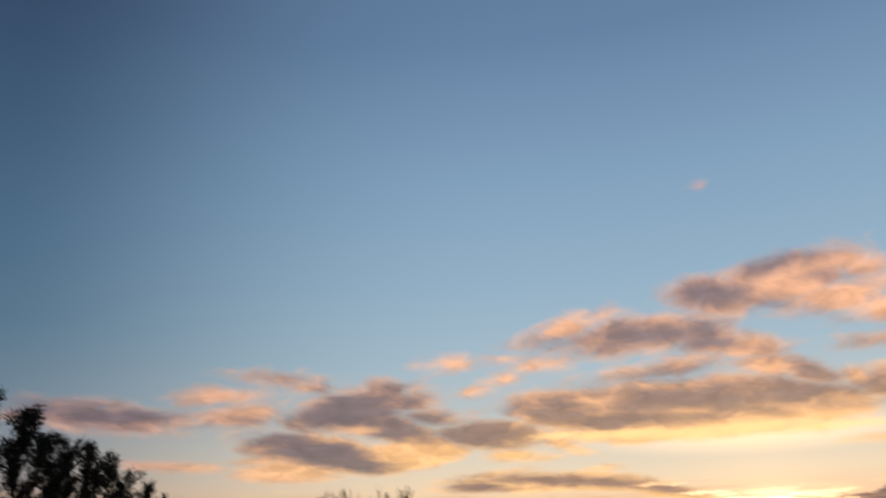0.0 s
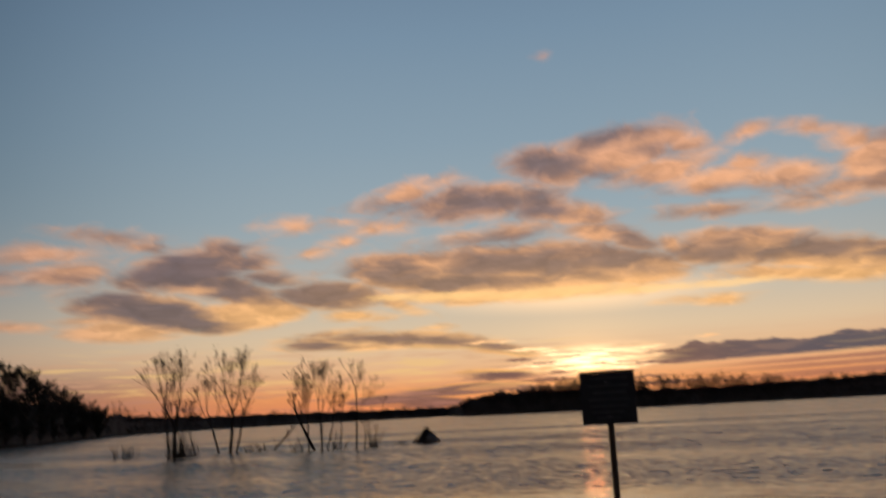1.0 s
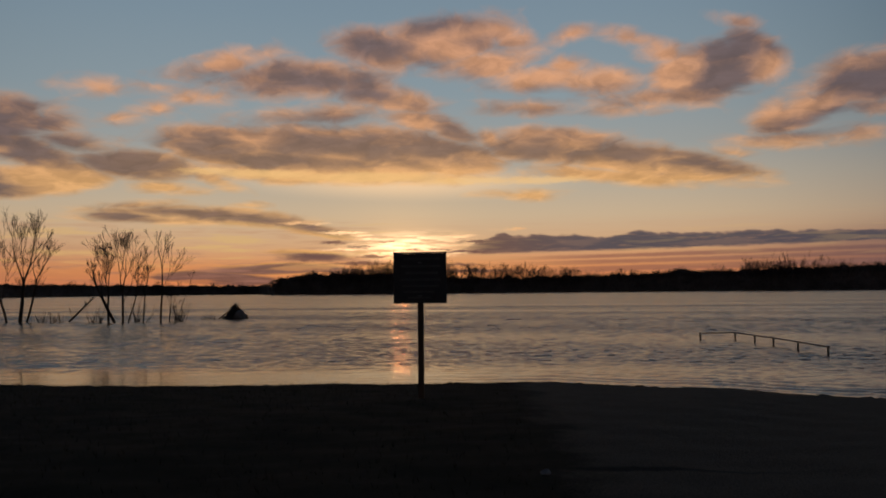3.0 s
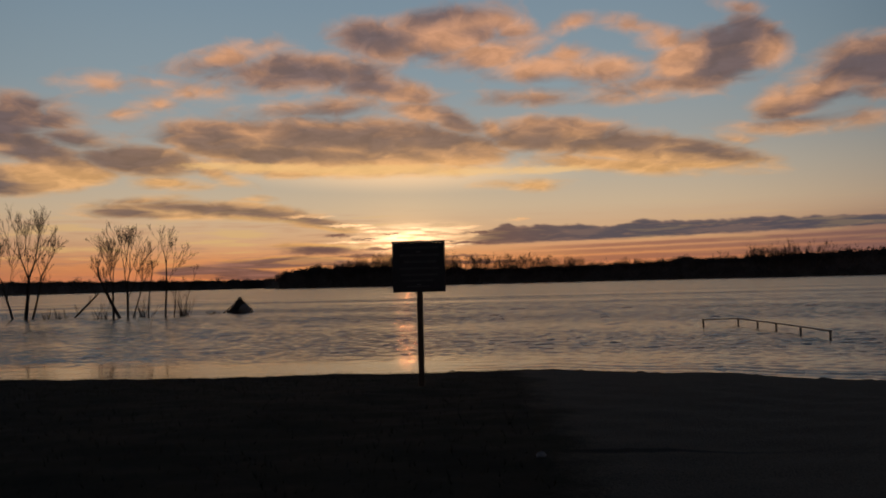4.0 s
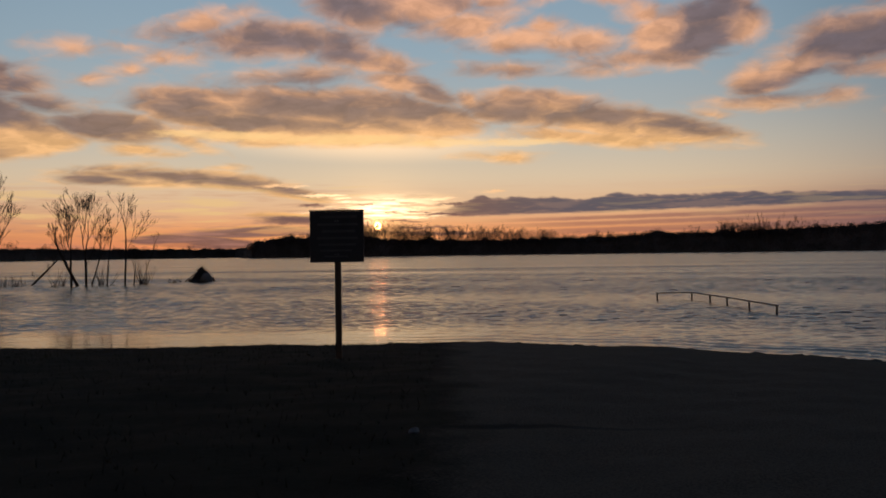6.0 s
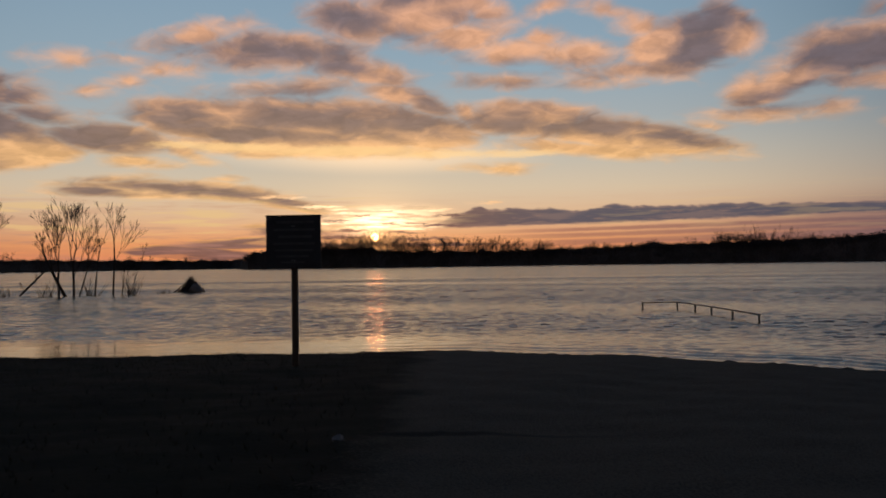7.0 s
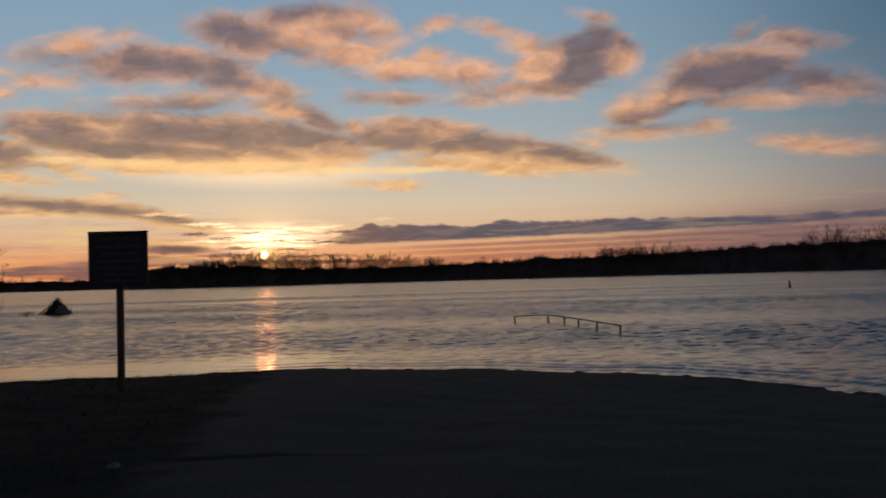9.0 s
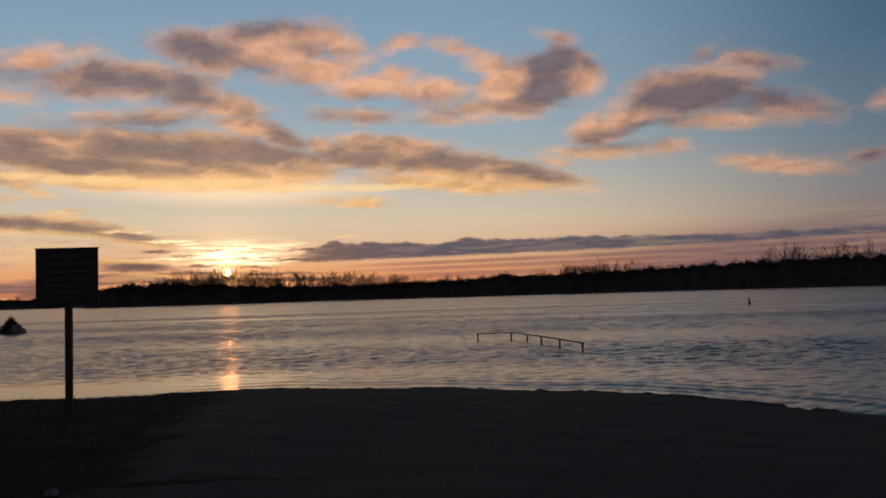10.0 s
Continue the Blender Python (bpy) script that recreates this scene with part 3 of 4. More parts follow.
tagged(sheet("ground", GX, GY, land_z(GX, GY), gm), "dark turf bank and grey gravel ramp sloping to the water", "ground", kind="structure")

# water: one wavy sheet over the lake, finest towards the bank
wa = np.radians(np.concatenate([np.linspace(-60, -24, 60), np.linspace(-23.9, 70, 860), np.linspace(70.5, 130, 60)]))
wr = np.concatenate([np.geomspace(11.5, 130, 760), np.geomspace(132, 1300, 80)])
A, R = np.meshgrid(wa, wr)
WX, WY = R * np.sin(A), -3 + R * np.cos(A)
s = inland(WX, WY)
calm = np.clip((-s - 2.0) / 5.5, 0, 1)
calm = 0.04 + 0.96 * calm * calm * (3 - 2 * calm)
right = np.clip((WX - 8) / 8, 0, 1)
calm = np.maximum(calm, 0.55 * right)
spacing = np.maximum(R * 0.0032, R * radians(0.11))
rng = np.random.default_rng(3)
WIND = radians(68)
wz = np.zeros_like(WX)
lost = np.zeros_like(WX)
bend = ripple_noise(WX, WY, 21, [(19, .5), (11, .35), (7, .2)])
gust = 0.75 + 0.35 * ripple_noise(WX, WY, 23, [(31, .4), (17, .4), (47, .4)])
near_scale = np.clip((R - 8) / 24, 0.5, 1)
for k in range(72):
    length = 0.18 * (0.8 / 0.18) ** rng.random()
    head = WIND + rng.normal(0, 0.5)
    height = 0.0027 * length * (1 + 0.7 * math.exp(-((math.log(length) + 0.9) / 0.5) ** 2))
    fade = np.clip((length / spacing - 1.5) / 1.5, 0, 1)
    ph = (WX * math.cos(head) + WY * math.sin(head)) * 2 * math.pi / length + rng.uniform(0, 6.28) + bend * rng.uniform(0.5, 1.6)
    w = np.sin(ph)
    lost += (1 - fade ** 2) * (2 * math.pi * height / length) ** 2 * 0.5
    wz += near_scale * fade * height * (w + 0.25 * np.cos(2 * ph))
# longer waves in the open
open_water = np.clip((R - 17) / 16, 0, 1)
for k in range(34):
    length = 0.5 * (1.6 / 0.5) ** rng.random()
    head = WIND + rng.normal(0, 0.38)
    height = 0.022 * length / (2 * math.pi)
    fade = np.clip((length / spacing - 1.5) / 1.5, 0, 1)
    wz += open_water * fade * height * np.sin((WX * math.cos(head) + WY * math.sin(head)) * 2 * math.pi / length + rng.uniform(0, 6.28) + bend * rng.uniform(0.4, 1.2))
# the broad chop far out
far_out = np.clip((R - 26) / 34, 0, 1)
for k in range(34):
    length = 1.1 * (3.2 / 1.1) ** rng.random()
    head = WIND + rng.normal(0, 0.9)
    fade = np.clip((length / spacing - 1.5) / 1.5, 0, 1)
    wz += far_out * fade * 0.015 * length / (2 * math.pi) * np.sin((WX * math.cos(head) + WY * math.sin(head)) * 2 * math.pi / length + rng.uniform(0, 6.28) + bend * rng.uniform(0.3, 0.9))
# wavelets that run up the beach
lap = np.exp(-np.abs(s + 1.2) / 1.1) * (0.06 + right)
wz = wz * calm * gust + 0.018 * lap * np.sin(s * 9 + ripple_noise(WX, WY, 31, [(4.0, 1.2), (2.2, .8), (7.0, 1.5)]))

wm = bpy.data.materials.new("lake_water")
wm.use_nodes = True
t = wm.node_tree
b = t.nodes["Principled BSDF"]
b.inputs["Base Color"].default_value = (0.17, 0.074, 0.036, 1)
b.inputs["IOR"].default_value = 1.22
wind = t.nodes.new("ShaderNodeAttribute")
wind.attribute_name = "ruffle"
t.links.new(wind.outputs["Fac"], b.inputs["Roughness"])
pos = t.nodes.new("ShaderNodeTexCoord").outputs["Object"]
turn = t.nodes.new("ShaderNodeMapping")
t.links.new(pos, turn.inputs["Vector"])
turn.inputs["Rotation"].default_value, turn.inputs["Scale"].default_value = (0, 0, radians(22)), (0.5, 1.5, 1.0)
small = noise_node(t, turn.outputs[0], 3.0, 4.0, 0.6).outputs["Fac"]
bn = t.nodes.new("ShaderNodeBump")
bn.inputs["Distance"].default_value = 0.03
plug(t, bn.inputs["Strength"], math_node(t, "MULTIPLY", wind.outputs["Fac"], 2.2))
t.links.new(small, bn.inputs["Height"])
t.links.new(bn.outputs[0], b.inputs["Normal"])
water = sheet("water", WX, WY, WATER_Z + wz, wm, keep=s < 1.2)
tagged(water, "rippled grey lake water mirroring the sunset", "lake", kind="structure")
ruffle = water.data.attributes.new("ruffle", "FLOAT", "POINT")
# ripples too small for the mesh become gloss
softness = np.sqrt(np.sqrt(2 * lost * (calm * gust) ** 2 * 0.07 + 0.00002 + 0.0004 * calm ** 2))
ruffle.data.foreach_set("value", softness.ravel().astype(np.float32))

# ---- building of things ----
class Solid:
    """Vertices and faces gathered for one mesh."""

    def __init__(self):
        self.v, self.f = [], []

    def add(self, verts, faces):
        o = len(self.v)
        self.v += [tuple(p) for p in verts]
        self.f += [tuple(i + o for i in f) for f in faces]

    def tube(self, pts, radii, sides=5, cap=True):
        """A round, tapered tube along points."""
        rings = []
        for i, p in enumerate(pts):
            d = (pts[min(i + 1, len(pts) - 1)] - pts[max(i - 1, 0)]).normalized()
            u = d.orthogonal().normalized()
            w = d.cross(u)
            rings.append([p + (u * math.cos(a) + w * math.sin(a)) * radii[i] for a in (2 * math.pi * k / sides for k in range(sides))])
        o = len(self.v)
        for r in rings:
            self.v += [tuple(p) for p in r]
        for i in range(len(pts) - 1):
            for k in range(sides):
                k2 = (k + 1) % sides
                self.f.append((o + i * sides + k, o + i * sides + k2, o + (i + 1) * sides + k2, o + (i + 1) * sides + k))
        if cap:
            self.f.append(tuple(o + k for k in reversed(range(sides))))
            self.f.append(tuple(o + (len(pts) - 1) * sides + k for k in range(sides)))

    def blade(self, base, tip, width, rng):
        d = tip - base
        side = Vector((rng.uniform(-1, 1), rng.uniform(-1, 1), rng.uniform(-0.3, 0.3))).cross(d).normalized() * width
        self.add([base - side, base + side, tip], [(0, 1, 2)])

    def mesh(self, name, material, smooth=False):
        me = bpy.data.meshes.new(name)
        me.from_pydata(self.v, [], self.f)
        me.materials.append(material)
        if smooth:
            me.polygons.foreach_set("use_smooth", np.ones(len(me.polygons), bool))
        me.update()
        return me


def part(name, shape, material, parent=None, label="", smooth=False):
    if isinstance(shape, Solid):
        me = shape.mesh(name, material, smooth)
    else:
        me = bpy.data.meshes.new(name)
        shape.to_mesh(me)
        shape.free()
        me.materials.append(material)
    ob = new(name, me)
    if parent:
        ob.parent = parent
    if label:
        ob["label"] = label
    return ob


def thing(name, x, y, z, label, category, group="", turn=0.0):
    ob = new(name)
    ob.matrix_basis = pose(x, y, z, 0, 0, turn)
    return tagged(ob, label, category, group)


def slab(x0, x1, y0, y1, z0, z1, bevel=0.006, segments=2):
    bm = bmesh.new()
    bmesh.ops.create_cube(bm, size=1)
    for v in bm.verts:
        v.co = Vector((x0 + (v.co.x + 0.5) * (x1 - x0), y0 + (v.co.y + 0.5) * (y1 - y0), z0 + (v.co.z + 0.5) * (z1 - z0)))
    if bevel:
        bmesh.ops.bevel(bm, geom=bm.edges[:], offset=bevel, segments=segments, affect="EDGES", profile=0.5)
    return bm


def rock(rng, size, flat=0.6):
    bm = bmesh.new()
    bmesh.ops.create_icosphere(bm, subdivisions=2, radius=1)
    o = Vector((rng.uniform(0, 99), rng.uniform(0, 99), rng.uniform(0, 99)))
    for v in bm.verts:
        k = 1 + 0.55 * noise.noise(v.co * 1.1 + o) + 0.2 * noise.noise(v.co * 3 + o)
        v.co = Vector((v.co.x * size * k, v.co.y * size * k * 0.8, max(v.co.z, -0.5) * size * k * flat))
    return bm


def limb(rng, start, way, length, bend=0.25, lift=0.15, steps=5):
    """A wandering line of points."""
    pts, d = [start.copy()], way.normalized()
    for _ in range(steps):
        d = (d + Vector((rng.uniform(-bend, bend), rng.uniform(-bend, bend), rng.uniform(-bend, bend) * 0.6 + lift))).normalized()
        pts.append(pts[-1] + d * (length / steps))
    return pts


def taper(r0, r1, n):
    return [r0 + (r1 - r0) * i / (n - 1) for i in range(n)]


def along(pts, k):
    f = k * (len(pts) - 1)
    i = min(int(f), len(pts) - 2)
    return pts[i].lerp(pts[i + 1], f - i), (pts[i + 1] - pts[i]).normalized()


def fork(rng, solid, twigs, pts, radius, length, depth, sides, spread, count, first=0.35, lift=0.22):
    """Grows side limbs on a line of points, and fine twigs on the last of them."""
    for k in range(count):
        pos, d = along(pts, first + (1 - first) * (k + rng.random()) / count)
        turn = Matrix.Rotation(rng.uniform(0, 6.283), 3, d) @ d.orthogonal()
        way = (d * (1.0 - spread * 0.5) + turn.normalized() * spread).normalized()
        ln = length * rng.uniform(0.6, 1.1)
        r = max(radius * rng.uniform(0.7, 1.0), 0.008)
        new_pts = limb(rng, pos, way, ln, 0.11, lift, 4)
        (solid if depth > 1 else twigs).tube(new_pts, taper(r, max(r * 0.3, 0.004), len(new_pts)), sides if depth > 1 else 3, False)
        if depth > 1:
            fork(rng, solid, twigs, new_pts, r * 0.5, ln * 0.6, depth - 1, max(3, sides - 1), spread, 6, 0.2, lift)
        else:
            for _ in range(6):
                q, d2 = along(new_pts, rng.uniform(0.1, 0.9))
                w2 = (d2 + Vector((rng.uniform(-0.6, 0.6), rng.uniform(-0.6, 0.6), rng.uniform(-0.1, 0.6)))).normalized()
                twigs.blade(q, q + w2 * ln * rng.uniform(0.5, 1.1), 0.008, rng)


def grow(rng, wood, twigs, pos, way, length, radius, depth, least=0.010, tips=2):
    """A limb that forks again and again, each fork shorter and thinner, into a fan of twigs."""
    pts = limb(rng, pos, way, length, 0.13, 0.04, 3)
    wood_here = radius > 0.03
    (wood if wood_here else twigs).tube(pts, taper(radius, max(radius * 0.66, least), 4), 5 if wood_here else 3, False)
    if depth == 0:
        for _ in range(tips):
            q, d = along(pts, rng.uniform(0.2, 1.0))
            w = (d + Vector((rng.uniform(-0.7, 0.7), rng.uniform(-0.7, 0.7), rng.uniform(-0.2, 0.6)))).normalized()
            twigs.blade(q, q + w * length * rng.uniform(0.5, 1.0), least * 0.8, rng)
        return
    for k in range(3 if rng.random() < 0.5 else 2):
        q, d = along(pts, 1.0 if k < 2 else rng.uniform(0.4, 0.9))
        axis = Matrix.Rotation(rng.uniform(0, 6.283), 3, d) @ d.orthogonal()
        w = (Matrix.Rotation(radians(rng.uniform(6, 18) if k == 0 else rng.uniform(16, 38)), 3, axis.normalized()) @ d + Vector((0, 0, 0.2))).normalized()
        grow(rng, wood, twigs, q, w, length * rng.uniform(0.62, 0.86), max(radius * (0.62 if k == 0 else 0.48), least), depth - 1, least, tips)


# ---- the notice board on its post ----
sign = thing("notice_board", 4.61, 10.2, ground_at(4.61, 10.2) - 0.02, "dark notice board with faded lettering on a wooden post", "sign", turn=-27.3)
lift = -sign.location.z
post = part("post", slab(-0.047, 0.047, 0.024, 0.114, -0.35, 2.2 + lift, 0.008), post_wood, sign, "weathered square wooden post")
board = part("board", slab(-0.437, 0.437, -0.012, 0.02, 1.475 + lift, 2.292 + lift, 0.007, 3), board_paint, sign, "dull dark painted panel")
part("top_edge", slab(-0.443, 0.443, -0.022, 0.03, 2.294 + lift, 2.318 + lift, 0.005), board_edge, sign)
part("batten", slab(-0.40, 0.40, 0.0215, 0.06, 1.56 + lift, 1.64 + lift, 0.005), board_edge, sign)
part("batten", slab(-0.40, 0.40, 0.0215, 0.06, 2.1 + lift, 2.18 + lift, 0.005), board_edge, sign)
for z, x0, x1, h in ((2.205, -0.27, 0.33, 0.030), (2.085, -0.31, 0.34, 0.026), (1.975, -0.24, 0.30, 0.030), (1.865, -0.32, 0.34, 0.026), (1.76, -0.30, 0.31, 0.024), (1.665, -0.27, 0.24, 0.024), (1.57, -0.2, 0.18, 0.018)):
    part("text_bar", slab(x0, x1, -0.0155, -0.0125, z - h * 0.7 + lift, z + h * 0.7 + lift, 0), letter_paint, sign, "faded bar of lettering")
for x in (-0.02, 0.02):
    for z in (1.6, 2.14):
        bm = bmesh.new()
        bmesh.ops.create_cone(bm, cap_ends=True, segments=10, radius1=0.011, radius2=0.009, depth=0.008, matrix=pose(x, -0.017, z + lift, 90, 0, 0))
        part("bolt", bm, steel, sign, "small galvanised bolt head")

# ---- the railing of the drowned jetty ----
RAIL_POSTS = [(25.9, 29.1), (27.5, 28.6), (26.95, 26.75), (25.85, 24.5), (24.55, 21.9), (23.55, 19.55)]
rail = thing("jetty_railing", 25.5, 24.5, WATER_Z - 1.2, "grey timber railing of a drowned jetty standing in water", "railing")
top = 1.2 + 0.25
for x, y in RAIL_POSTS:
    part("post", slab(x - 25.5 - 0.031, x - 25.5 + 0.031, y - 24.5 - 0.031, y - 24.5 + 0.031, -0.4, top, 0.008), rail_wood, rail)
for (x0, y0), (x1, y1) in (RAIL_POSTS[0:2], (RAIL_POSTS[1], RAIL_POSTS[3]), (RAIL_POSTS[3], RAIL_POSTS[5])):
    ln = math.hypot(x1 - x0, y1 - y0)
    bm = slab(-0.06, ln + 0.06, -0.06, 0.06, top + 0.003, top + 0.047, 0.008)
    bmesh.ops.transform(bm, matrix=pose(x0 - 25.5, y0 - 24.5, 0, 0, 0, math.degrees(math.atan2(y1 - y0, x1 - x0))), verts=bm.verts)
    part("handrail", bm, rail_wood, rail, "flat weathered top rail")

# ---- the marker far out on the water ----
marker = thing("water_marker", 86.6, 58.6, WATER_Z - 0.5, "slim dark channel marker leaning in open water", "buoy")
sld = Solid()
sld.tube([Vector((0, 0, 0)), Vector((0.02, 0, 0.6)), Vector((-0.02, 0, 0.9)), Vector((-0.05, 0.02, 1.2)), Vector((-0.06, 0.02, 1.32))], [0.11, 0.12, 0.10, 0.08, 0.03], 10)
part("spar", sld, buoy_paint, marker, smooth=True)
sld = Solid()
sld.tube([Vector((0, 0, 0.3)), Vector((0.01, 0, 0.42)), Vector((0.02, 0, 0.62)), Vector((0.0, 0, 0.7))], [0.12, 0.2, 0.2, 0.1], 12)
part("float", sld, buoy_paint, marker, smooth=True)


# ---- bare trees that stand in the flood ----
def flooded_tree(seed, x, y, stems, label, group="flooded trees"):
    """stems: (foot dx, foot dy, top dx, height, radius, share of bare bole, forks)."""
    rng = random.Random(seed)
    tree = thing("bare_tree", x, y, WATER_Z - 0.7, label, "tree", group)
    twigs = Solid()
    for dx, dy, tx, h, r, bole, forks in stems:
        way = Vector(((tx - dx) * 0.8, rng.uniform(-0.3, 0.3), h))
        foot = Vector((dx, dy, -0.3))
        sld = Solid()
        pts = limb(rng, foot, way, h * bole + 1.0, 0.07, 0.0, 5)
        sld.tube(pts, taper(r * 1.2, r * 0.75, len(pts)), 8)
        for k in range(3):
            q, d = along(pts, (1.0, 0.97, 0.72)[k])
            side = Vector(((-1) ** k * rng.uniform(0.1, 0.45), rng.uniform(-0.4, 0.4), 0.1))
            grow(rng, sld, twigs, q, d + side * (0.5 if k == 0 else 1.0), h * (1 - bole) * rng.uniform(0.30, 0.36), r * (0.62, 0.5, 0.36)[k], forks)
        part("trunk", sld, bark, tree, smooth=True)
    part("twig_crown", twigs, twig, tree)["kind"] = "stuff"
    return tree


flooded_tree(11, -5.75, 77.5, [(0.2, 0, 1.0, 8.7, 0.15, 0.40, 5), (-0.5, 0.3, -2.4, 7.0, 0.10, 0.36, 5), (0.5, -0.1, 3.4, 7.4, 0.09, 0.5, 4), (-2.6, 0.5, -3.9, 4.8, 0.06, 0.35, 4)], "spreading bare tree standing in flood water")
flooded_tree(12, -9.8, 73.5, [(0, 0, 0.1, 8.6, 0.18, 0.3, 5), (0.4, 0.2, 0.7, 5.0, 0.10, 0.25, 4), (-0.4, 0.1, -0.5, 6.2, 0.09, 0.3, 4)], "slim upright bare tree standing in flood water")
flooded_tree(13, 2.3, 71.5, [(0.1, 0, 0.4, 7.2, 0.10, 0.34, 5), (0.0, 0.2, -3.6, 5.6, 0.12, 0.6, 4), (-0.9, 0.1, -0.9, 6.9, 0.09, 0.38, 5), (0.3, 0, 1.6, 5.0, 0.06, 0.45, 4)], "many-stemmed bare willow standing in flood water")
flooded_tree(14, 5.4, 72.5, [(0, 0, 0.3, 7.7, 0.08, 0.5, 4), (-1.3, 0.2, -1.6, 6.8, 0.05, 0.6, 3)], "pair of thin bare saplings standing in flood water")
flooded_tree(15, 6.4, 72.0, [(-0.4, 0, 0.1, 3.0, 0.06, 0.35, 3), (0.2, 0.1, 1.4, 4.8, 0.03, 0.75, 2)], "low bare bush in flood water beside saplings")

# leaning trunk and drowned brush
log = thing("leaning_branch", -1.6, 77.0, WATER_Z - 0.5, "broken bare branch slanting out of the water", "branch")
sld = Solid()
pts = [Vector((-0.6, 0, 0)), Vector((0.2, 0.05, 0.75)), Vector((1.0, 0, 1.6)), Vector((1.9, -0.1, 2.55))]
sld.tube(pts, [0.11, 0.1, 0.085, 0.05], 7)
part("stem", sld, bark, log, smooth=True)
sld = Solid()
fork(random.Random(4), sld, sld, pts, 0.03, 0.9, 2, 4, 0.8, 5, 0.3)
part("twigs", sld, twig, log)


def brush(seed, x, y, size, height, count):
    rng = random.Random(seed)
    ob = thing("drowned_shrub", x, y, WATER_Z - 0.4, "low bare shrub poking out of the flood water", "shrub", "drowned shrubs")
    sld = Solid()
    for _ in range(count):
        foot = Vector((rng.gauss(0, size * 0.3), rng.gauss(0, size * 0.3), 0))
        pts = limb(rng, foot, Vector((rng.uniform(-0.7, 0.7), rng.uniform(-0.7, 0.7), 1)), (height + 0.4) * rng.uniform(0.5, 1.1), 0.2, 0.1, 4)
        sld.tube(pts, taper(0.03, 0.008, 5), 4, False)
    part("brushwood", sld, twig, ob)["kind"] = "stuff"


for k, (x, y, size, height, count) in enumerate(((-9.3, 73.2, 1.4, 2.2, 70), (-8.6, 75, 1.2, 1.5, 40), (-3.6, 76, 1.2, 1.1, 26), (-2.5, 75.5, 1.0, 1.3, 22), (0.4, 72, 1.0, 1.9, 24), (3.7, 72.5, 1.0, 2.0, 26), (6.9, 72.5, 0.7, 1.8, 36), (9.6, 74, 0.7, 0.6, 26), (-15, 80, 2.0, 1.6, 40))):
    brush(60 + k, x, y, size, height, count)

# ---- the heap of brush and mud in the lake ----
heap = thing("brush_heap", 12.1, 75.3, WATER_Z - 0.3, "peaked heap of dead brush and mud above the water", "heap")
rng = random.Random(8)
bm = bmesh.new()
bmesh.ops.create_cone(bm, cap_ends=True, segments=28, radius1=1.25, radius2=0.16, depth=1.5, matrix=pose(0, 0, 0.7))
bmesh.ops.subdivide_edges(bm, edges=bm.edges[:], cuts=3, use_grid_fill=True)
for v in bm.verts:
    k = 1 + 0.25 * noise.noise(v.co * 1.6) + 0.12 * noise.noise(v.co * 5)
    v.co = Vector((v.co.x * k - 0.05 * v.co.z, v.co.y * k, v.co.z * (1 + 0.1 * noise.noise(v.co * 2.0 + Vector((5, 5, 5))))))
part("mound", bm, clod_mat, heap, "dark mud core")
sld = Solid()
for _ in range(420):
    a, h = rng.uniform(0, 6.283), rng.random() ** 0.8
    r = 1.32 * (1 - h) + 0.1
    foot = Vector((r * math.cos(a), r * math.sin(a), h * 1.42))
    lean = Vector((-math.cos(a) * rng.uniform(-0.3, 1.0), -math.sin(a) * rng.uniform(-0.3, 1.0), rng.uniform(-0.2, 1.3))).normalized()
    sld.tube([foot - lean * 0.25, foot + lean * rng.uniform(0.15, 0.5)], [0.018, 0.009], 3, False)
part("brush", sld, reed, heap, "tangle of dead sticks and reeds")
sld = Solid()
for pts in ([Vector((-1.75, -0.3, 0.1)), Vector((-1.1, -0.25, 0.65)), Vector((-0.5, -0.1, 1.1))], [Vector((-0.2, -0.1, 1.0)), Vector((0.0, -0.1, 1.4)), Vector((0.1, 0, 1.72))]):
    sld.tube(pts, [0.06, 0.05, 0.03], 6)
part("stick", sld, bark, heap)
bm = rock(rng, 0.55, 0.7)
bmesh.ops.transform(bm, matrix=pose(0.25, -0.78, 0.55, 52, 0, 0), verts=bm.verts)
part("pale_patch", bm, canvas_mat, heap, "pale dried mud on its face")


